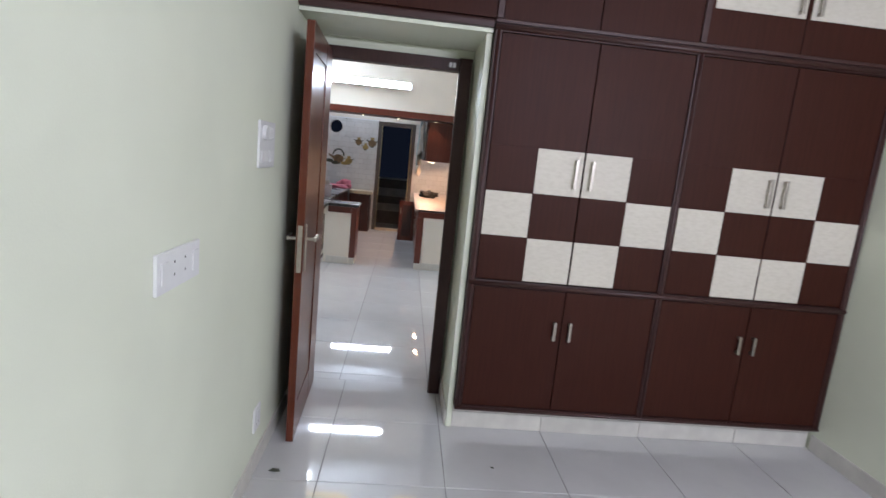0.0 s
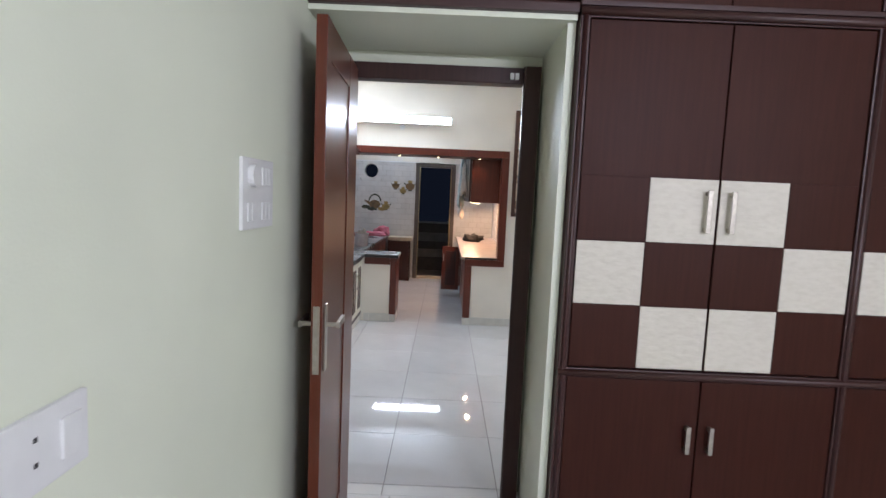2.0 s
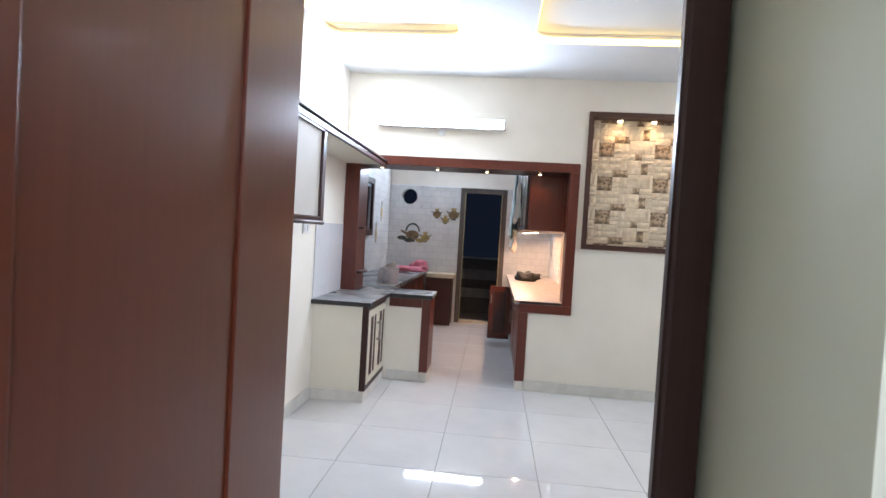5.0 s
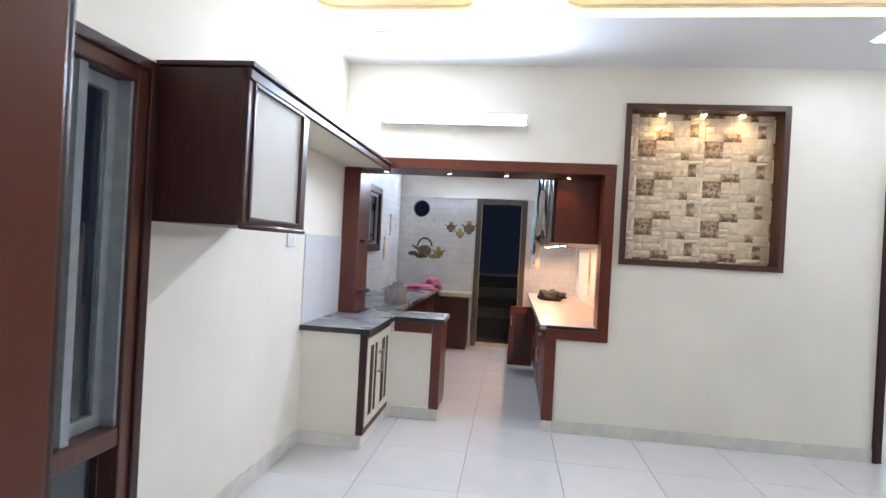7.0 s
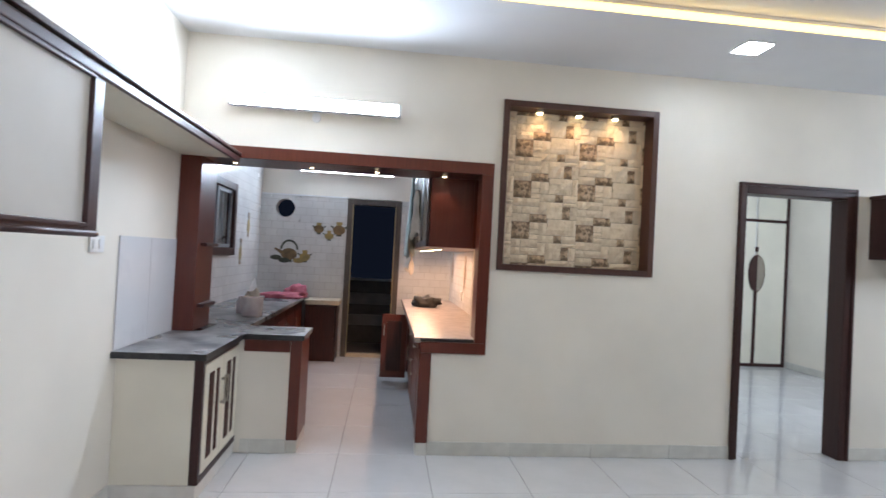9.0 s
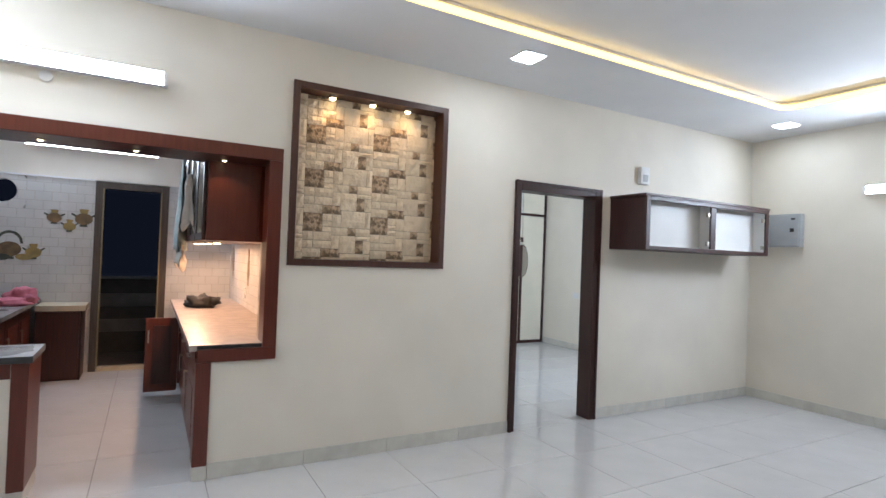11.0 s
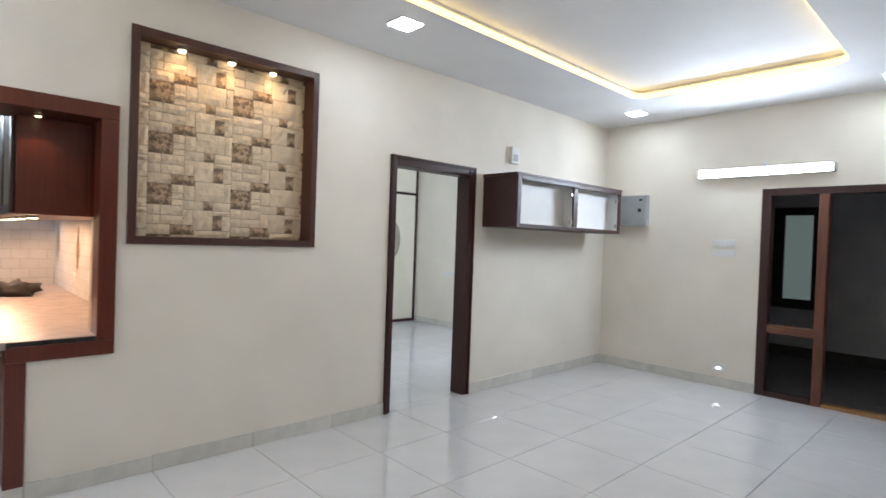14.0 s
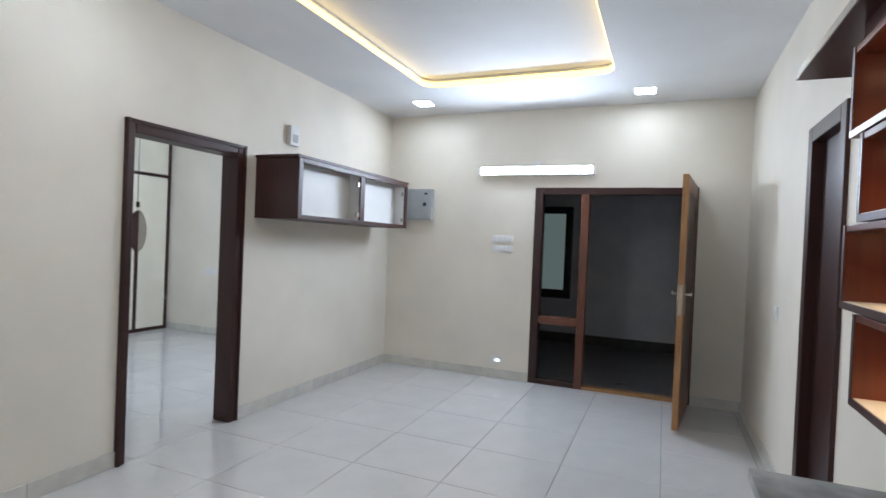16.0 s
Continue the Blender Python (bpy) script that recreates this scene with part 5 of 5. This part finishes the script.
def tea_print(cx, cz, k, body, kind):
    """A printed teapot or urn: body, neck, lid, spout and handle in thin glaze."""
    t = thing("tile_picture", (cx, KY1, cz), "printed brown pottery picture on the white tiles", "tile picture", "tile pictures")
    y = KY1
    part("body", disc(cx, cz, 0.085 * k, 0.065 * k, y - 0.003, y - 0.0005), body, t)
    part("foot", prism([(cx - 0.04 * k, cz - 0.085 * k), (cx + 0.04 * k, cz - 0.085 * k), (cx + 0.028 * k, cz - 0.05 * k), (cx - 0.028 * k, cz - 0.05 * k)], "y", y - 0.0025, y - 0.0006), POT_G, t)
    if kind == "kettle":
        ring = bmesh.new()
        n = 16
        for i in range(n):
            a0, a1 = math.pi * i / n, math.pi * (i + 1) / n
            for p, q in (((0.075, 0.075), (0.095, 0.095)),):
                v = [ring.verts.new((cx + r * k * math.cos(a), yy, cz + 0.05 * k + r * k * 1.15 * math.sin(a))) for yy in (y - 0.003, y - 0.0007) for r, a in ((p[0], a0), (q[0], a0), (q[0], a1), (p[0], a1))]
                ring.faces.new(v[:4])
                ring.faces.new(v[4:][::-1])
        part("handle", ring, POT_G, t)
        part("spout", prism([(cx - 0.075 * k, cz - 0.01 * k), (cx - 0.16 * k, cz + 0.05 * k), (cx - 0.15 * k, cz + 0.065 * k), (cx - 0.065 * k, cz + 0.035 * k)], "y", y - 0.0028, y - 0.0007), body, t)
    else:
        part("neck", prism([(cx - 0.03 * k, cz + 0.05 * k), (cx + 0.03 * k, cz + 0.05 * k), (cx + 0.045 * k, cz + 0.11 * k), (cx - 0.045 * k, cz + 0.11 * k)], "y", y - 0.0028, y - 0.0008), OCHRE, t)
        for s in (-1, 1):
            part("handle", prism([(cx + s * 0.08 * k, cz + 0.02 * k), (cx + s * 0.12 * k, cz + 0.05 * k), (cx + s * 0.11 * k, cz + 0.065 * k), (cx + s * 0.07 * k, cz + 0.04 * k)], "y", y - 0.0027, y - 0.0008), POT_G, t)
tea_print(-1.35, 1.36, 1.25, POT, "kettle")
tea_print(-1.14, 1.33, 0.85, OCHRE, "urn")
tea_print(-0.97, 1.72, 0.8, POT, "urn")
tea_print(-0.83, 1.63, 0.7, OCHRE, "urn")
tea_print(-0.70, 1.72, 1.0, POT, "urn")
for dx, dz, m in ((-0.17, -0.05, POT_G), (-0.06, -0.085, POT_G), (0.13, -0.08, OCHRE)):
    t = thing("tile_picture", (-1.35 + dx, KY1, 1.36 + dz), "printed green fruit picture on the white tiles", "tile picture", "tile pictures")
    part("fruit", disc(-1.35 + dx, 1.36 + dz, 0.075, 0.035, KY1 - 0.0045, KY1 - 0.0032), m, t)


def side_print(x, y, z, k, face, body=OCHRE):
    t = thing("tile_picture", (x, y, z), "printed brown urn picture on the side wall tiles", "tile picture", "tile pictures")
    ring = [(y + 0.07 * k * math.cos(2 * math.pi * i / 18), z + 0.09 * k * math.sin(2 * math.pi * i / 18)) for i in range(18)]
    part("body", prism(ring, "x", x + face * 0.0005, x + face * 0.003), body, t)
    part("neck", prism([(y - 0.02 * k, z + 0.08 * k), (y + 0.02 * k, z + 0.08 * k), (y + 0.045 * k, z + 0.17 * k), (y - 0.045 * k, z + 0.17 * k)], "x", x + face * 0.0006, x + face * 0.0027), POT, t)
    part("foot", prism([(y - 0.04 * k, z - 0.13 * k), (y + 0.04 * k, z - 0.13 * k), (y + 0.02 * k, z - 0.08 * k), (y - 0.02 * k, z - 0.08 * k)], "x", x + face * 0.0006, x + face * 0.0027), POT, t)
for y, z in ((10.75, 1.68), (10.45, 1.35)):
    side_print(KX0, y, z, 1.0, 1)
for y, z in ((9.95, 1.24), (11.1, 1.28)):
    side_print(KX1, y, z, 1.25, -1, POT)
plate("socket_plate", "-x", (KX1, 10.09, 0.99), 0.10, 0.10, "small ivory socket plate on the tiles", [(0, 0.02, 0.03, 0.03, "key")], True)
side_print(KX0, 8.75, 1.08, 1.1, 1)

# loose things on floor and worktops
for at, sz, sd in (((-0.47, 2.93, 0.0), (0.022, 0.012, 0.006), 2.0), ((0.62, 3.05, 0.0), (0.010, 0.006, 0.004), 6.0)):
    tagged(new("dry_leaf", finish("dry_leaf", lump(at, sz, sd, n=2, rough=0.8), POT_G)), "small dry brown leaf scrap on the tiles", "leaf")
cl = tagged(new("cloth", finish("cloth", lump((-1.30, 10.6, 0.832), (0.26, 0.13, 0.055), 3.0, rough=0.9), PINK, smooth=True)), "crumpled pink cotton cloth on the kitchen worktop", "cloth")
tagged(new("cloth", finish("cloth", lump((-1.14, 10.78, 0.832), (0.12, 0.08, 0.11), 8.0, rough=0.9), PINK, smooth=True)), "bunched pink cotton cloth on the kitchen worktop", "cloth")
tagged(new("plastic_bag", finish("plastic_bag", lump((0.45, 10.15, 0.842), (0.16, 0.16, 0.10), 5.0, rough=0.7), BLACK_CLOTH, smooth=True)), "crumpled black plastic bag on the pale worktop", "plastic bag")
jg = thing("plastic_tub", (-1.17, 8.74, 0.832), "milky plastic tub of odds and ends on the worktop", "tub")
part("tub", lathe([(0.078, 0), (0.084, 0.008), (0.092, 0.15), (0.095, 0.165), (0.099, 0.166), (0.099, 0.176), (0.090, 0.176), (0.088, 0.16), (0.075, 0.15)], (-1.17, 8.74, 0.832), 24), JUG, jg, smooth=True)
for dx, dy, k in ((-0.03, 0.01, 0.05), (0.03, -0.02, 0.06), (0.0, 0.04, 0.045)):
    part("wrapper", lump((-1.17 + dx, 8.74 + dy, 0.985), (0.035, 0.03, k), 3 + dx * 90, n=2, rough=0.8), PAPER, jg, "crumpled wrapper")
tb = lathe([(0.03, 0), (0.032, 0.006), (0.032, 0.1), (0.014, 0.13), (0.014, 0.15)], (-1.33, 8.95, 0.832), 16)
tagged(new("plastic_bottle", finish("plastic_bottle", tb, JUG, smooth=True)), "small milky plastic bottle on the kitchen worktop", "bottle")


def hanging(name, x, y0, y1, z0, z1, mat, label, folds, seed):
    """A cloth hung over a cabinet door: a folded sheet with thickness and an uneven hem."""
    bm = bmesh.new()
    nu, nv = 14, 16
    grid = []
    for s in (0, 1):
        rows = []
        for j in range(nv + 1):
            v = j / nv
            row = []
            for i in range(nu + 1):
                u = i / nu
                wv = 0.035 * math.sin(u * folds * math.pi + seed) * (0.3 + v) + 0.02 * noise.noise(Vector((u * 4 + seed, v * 3, 0)))
                spread = 0.35 + 0.65 * min(1.0, v * 2.2)
                y = (y0 + y1) / 2 + (u - 0.5) * (y1 - y0) * spread
                hem = 0.10 * noise.noise(Vector((u * 5, seed, 1.0))) if j == nv else 0
                row.append(bm.verts.new((x - 0.03 - wv - s * 0.005, y, z1 - (z1 - z0) * v + hem)))
            rows.append(row)
        grid.append(rows)
    for s in (0, 1):
        for j in range(nv):
            for i in range(nu):
                q = (grid[s][j][i], grid[s][j][i + 1], grid[s][j + 1][i + 1], grid[s][j + 1][i])
                bm.faces.new(q if s else q[::-1])
    for rows in ([(grid[0][j], grid[1][j]) for j in (0, nv)]):
        for i in range(nu):
            bm.faces.new((rows[0][i], rows[0][i + 1], rows[1][i + 1], rows[1][i]))
    return tagged(new(name, finish(name, bm, mat, smooth=True)), label, name.replace("_", " "))
hanging("towel", 0.25, 9.55, 10.35, 1.42, 2.3, TOWEL, "faded blue-green check towel hung on the wall cabinet", 5, 1.0)
hanging("paper_sheet", 0.255, 8.85, 9.25, 1.62, 2.05, PAPER, "crumpled pale paper stuck on the wall cabinet door", 2, 4.0)
hanging("rag", 0.25, 9.35, 10.2, 1.27, 1.5, PAPER, "pale rag hanging below the wall cabinet", 3, 7.0)


# ---- stones of the niche ----
panel = tagged(new("niche_wall", finish("niche_wall", boxes(((NX0 + NW, YK + ND - 0.004, NZ0 + NW), (NX1 - NW, YK + ND, NZ1 - NW))), BED)), "cream and brown split stone cladding in the niche", "stone cladding")
LAYOUT = ((0, 0, 3, 2.5, 1), (3, 0, 1.5, 1, 0), (3, 1, 1.5, 0.75, 0), (3, 1.75, 1.5, 0.75, 0), (4.5, 0, 1.5, 1.8, 0), (6, -0.6, 4, 2.4, 0), (10, -0.6, 1, 2.4, 0), (4.5, 1.8, 2.7, 1.1, 0),
          (7.2, 1.8, 1.3, 1.1, 1), (8.5, 1.8, 2.5, 1.1, 0), (0, 2.5, 1.6, 1.2, 0), (1.6, 2.5, 2.9, 1.2, 0), (0, 3.7, 1.6, 1.1, 0), (1.6, 3.7, 2.9, 1.1, 0), (4.5, 2.9, 1.3, 1.9, 0),
          (5.8, 2.9, 2.7, 2.5, 0), (8.5, 2.9, 2.5, 0.6, 0), (8.5, 3.5, 1.3, 1.9, 1), (9.8, 3.5, 1.2, 1.9, 0), (0, 4.8, 2.9, 1.2, 0), (2.9, 4.8, 2.9, 1.2, 1))
CW, CH = 0.0459, 0.0522
stone_meshes = {}
def stone(W, Hh, dark, v):
    """A split-faced stone: a slab with an uneven front."""
    key = (round(W, 3), round(Hh, 3), dark, v)
    if key not in stone_meshes:
        bm = bmesh.new()
        nx, nz = max(2, min(4, round(W / 0.03))), max(2, min(3, round(Hh / 0.03)))
        rnd_ = random.Random(round(W * 3100) + round(Hh * 700) + dark * 3 + v * 101)
        f = [[bm.verts.new((W * i / nx, -0.008 - rnd_.uniform(0, 0.012) if 0 < i < nx and 0 < j < nz else -0.004 - rnd_.uniform(0, 0.008), Hh * j / nz)) for i in range(nx + 1)] for j in range(nz + 1)]
        for j in range(nz):
            for i in range(nx):
                bm.faces.new((f[j][i], f[j][i + 1], f[j + 1][i + 1], f[j + 1][i]))
        rim = [f[0][i] for i in range(nx + 1)] + [f[j][nx] for j in range(1, nz + 1)] + [f[nz][i] for i in range(nx - 1, -1, -1)] + [f[j][0] for j in range(nz - 1, 0, -1)]
        back = [bm.verts.new((p.co.x, 0, p.co.z)) for p in rim]
        for i in range(len(rim)):
            j = (i + 1) % len(rim)
            bm.faces.new((rim[i], back[i], back[j], rim[j]))
        stone_meshes[key] = finish("stone", bm, ROCK_D if dark else ROCK)
    return stone_meshes[key]
sx0, sx1, sz0, sz1 = NX0 + NW, NX1 - NW, NZ0 + NW, NZ1 - NW
rnd = random.Random(5)
for ty in range(-1, 4):
    for tx in range(-1, 3):
        for u, v, w, h, dark in LAYOUT:
            xa, za = sx0 + 0.085 + (tx * 11 + u) * CW, sz1 - 0.21 - (ty * 6 + v) * CH
            xb, zb = xa + w * CW, za - h * CH
            xa, xb, za, zb = max(xa, sx0), min(xb, sx1), min(za, sz1), max(zb, sz0)
            if xb - xa < 0.012 or za - zb < 0.012:
                continue
            ob = new("stone", stone(xb - xa - 0.003, za - zb - 0.003, dark, rnd.randrange(3)))
            ob.parent = panel
            ob.matrix_basis = pose(xa + 0.0015, YK + ND - 0.0045 - rnd.uniform(-0.001, 0.0035), zb + 0.0015)

# ---- floors, tile by tile ----
PITCH, GAP = 0.615, 0.004
tile_meshes = {}
def tile_mesh(w, d):
    key = (round(w, 3), round(d, 3))
    if key not in tile_meshes:
        b = 0.0015
        bm = bmesh.new()
        lo = [bm.verts.new(p) for p in ((0, 0, -0.009), (w, 0, -0.009), (w, d, -0.009), (0, d, -0.009))]
        md_ = [bm.verts.new(p) for p in ((0, 0, -b), (w, 0, -b), (w, d, -b), (0, d, -b))]
        hi = [bm.verts.new(p) for p in ((b, b, 0), (w - b, b, 0), (w - b, d - b, 0), (b, d - b, 0))]
        bm.faces.new(hi)
        for A, B in ((lo, md_), (md_, hi)):
            for i in range(4):
                bm.faces.new((A[i], A[(i + 1) % 4], B[(i + 1) % 4], B[i]))
        tile_meshes[key] = finish("floor_tile", bm, FLOOR)
    return tile_meshes[key]
def tiled_floor(name, rects, px, py, label):
    bed = solid(name, boxes(*[((x0, y0, -0.12), (x1, y1, -0.004)) for x0, x1, y0, y1 in rects]), GROUT, label, "floor")
    for x0, x1, y0, y1 in rects:
        i0, i1 = math.floor((x0 - px) / PITCH), math.ceil((x1 - px) / PITCH)
        j0, j1 = math.floor((y0 - py) / PITCH), math.ceil((y1 - py) / PITCH)
        for i in range(i0, i1):
            for j in range(j0, j1):
                a0, a1 = max(x0, px + i * PITCH + GAP / 2), min(x1, px + (i + 1) * PITCH - GAP / 2)
                b0, b1 = max(y0, py + j * PITCH + GAP / 2), min(y1, py + (j + 1) * PITCH - GAP / 2)
                if a1 - a0 < 0.02 or b1 - b0 < 0.02:
                    continue
                ob = new("floor_tile", tile_mesh(a1 - a0, b1 - b0))
                ob.parent = bed
                ob.matrix_basis = pose(a0, b0, 0)
tiled_floor("floor_hall", [(XL - 0.16, XR + 0.2, 4.02, YK + 0.0), (D2X0, D2X1, YK, KY0)], 0.315, 7.2 - PITCH * 6, "glossy white vitrified tile hall floor")
tiled_floor("floor_bedroom", [(BX0 - 0.1, BX1 + 0.1, BY0 - 0.1, 4.02)], 0.36, 2.86 - PITCH * 8, "glossy white vitrified tile bedroom floor")
tiled_floor("floor_kitchen", [(KX0 - 0.1, KX1 + 0.1, YK, KY1 + 0.15)], 0.315, 7.2 - PITCH * 6, "glossy white vitrified tile kitchen floor")
tiled_floor("floor_room", [(RX0 - 0.1, RX1 + 0.1, KY0, RY1 + 0.1)], 0.315, 7.2 - PITCH * 6, "glossy white vitrified tile second bedroom floor")

# ---- skirting, piece by piece ----
skirt_meshes = {}
def skirting(name, runs, label):
    """runs: (axis, start, end, wall plane, side, phase)."""
    root = None
    for axis, s0, s1, plane, side, phase in runs:
        k0, k1 = math.floor((s0 - phase) / PITCH), math.ceil((s1 - phase) / PITCH)
        for k in range(k0, k1):
            a, b = max(s0, phase + k * PITCH + 0.0015), min(s1, phase + (k + 1) * PITCH - 0.0015)
            if b - a < 0.015:
                continue
            key = (axis, round(b - a, 3), side)
            if key not in skirt_meshes:
                L, d0, d1 = b - a, 0.0008, 0.012
                p, q = ((0, side * d0, 0.001), (L, side * d1, 0.098)) if axis == "x" else ((side * d0, 0, 0.001), (side * d1, L, 0.098))
                skirt_meshes[key] = finish("skirting_tile", boxes((p, q)), SKIRT, 0.002)
            if root is None:
                root = new(name, skirt_meshes[key])
                tagged(root, label, "skirting", kind="structure")
                root.matrix_basis = pose(a, plane, 0) if axis == "x" else pose(plane, a, 0)
                inv = root.matrix_basis.inverted()
                continue
            ob = new("skirting_tile", skirt_meshes[key])
            ob.parent = root
            ob.matrix_parent_inverse = inv
            ob.matrix_basis = pose(a, plane, 0) if axis == "x" else pose(plane, a, 0)
skirting("baseboard_hall", [("x", 0.325, D2X0, YK, -1, 0.315), ("x", -0.98, -0.672, YK, -1, 0.315), ("x", D2X1, XR - 0.013, YK, -1, 0.315), ("y", MY1, YK, XR, -1, 7.2), ("y", YB + 0.013, MY0, XR, -1, 7.2), ("y", WL1, 7.06, XL, 1, 7.2), ("x", BDX1, XR, YB, 1, 0.315), ("x", 2.3, BDX0, YB, 1, 0.315)], "pale stone tile skirting along the hall")
skirting("baseboard_bedroom", [("y", BY0, 3.95, BX0, 1, 2.86), ("y", BY0, 3.44, BX1, -1, 2.86), ("x", 0.434, BX1 - 0.013, 3.475, -1, 0.36), ("y", 3.476, 3.95, 0.40, -1, 2.86)], "pale stone tile skirting along the bedroom")
solid("wardrobe_plinth_wall", boxes(((0.434, 3.476, 0.0), (BX1 - 0.001, 3.96, 0.135))), SKIRT, "pale stone plinth under the wardrobe")
skirting("baseboard_room", [("y", KY0, QY, RX1, -1, 7.2)], "pale stone tile skirting in the second bedroom")
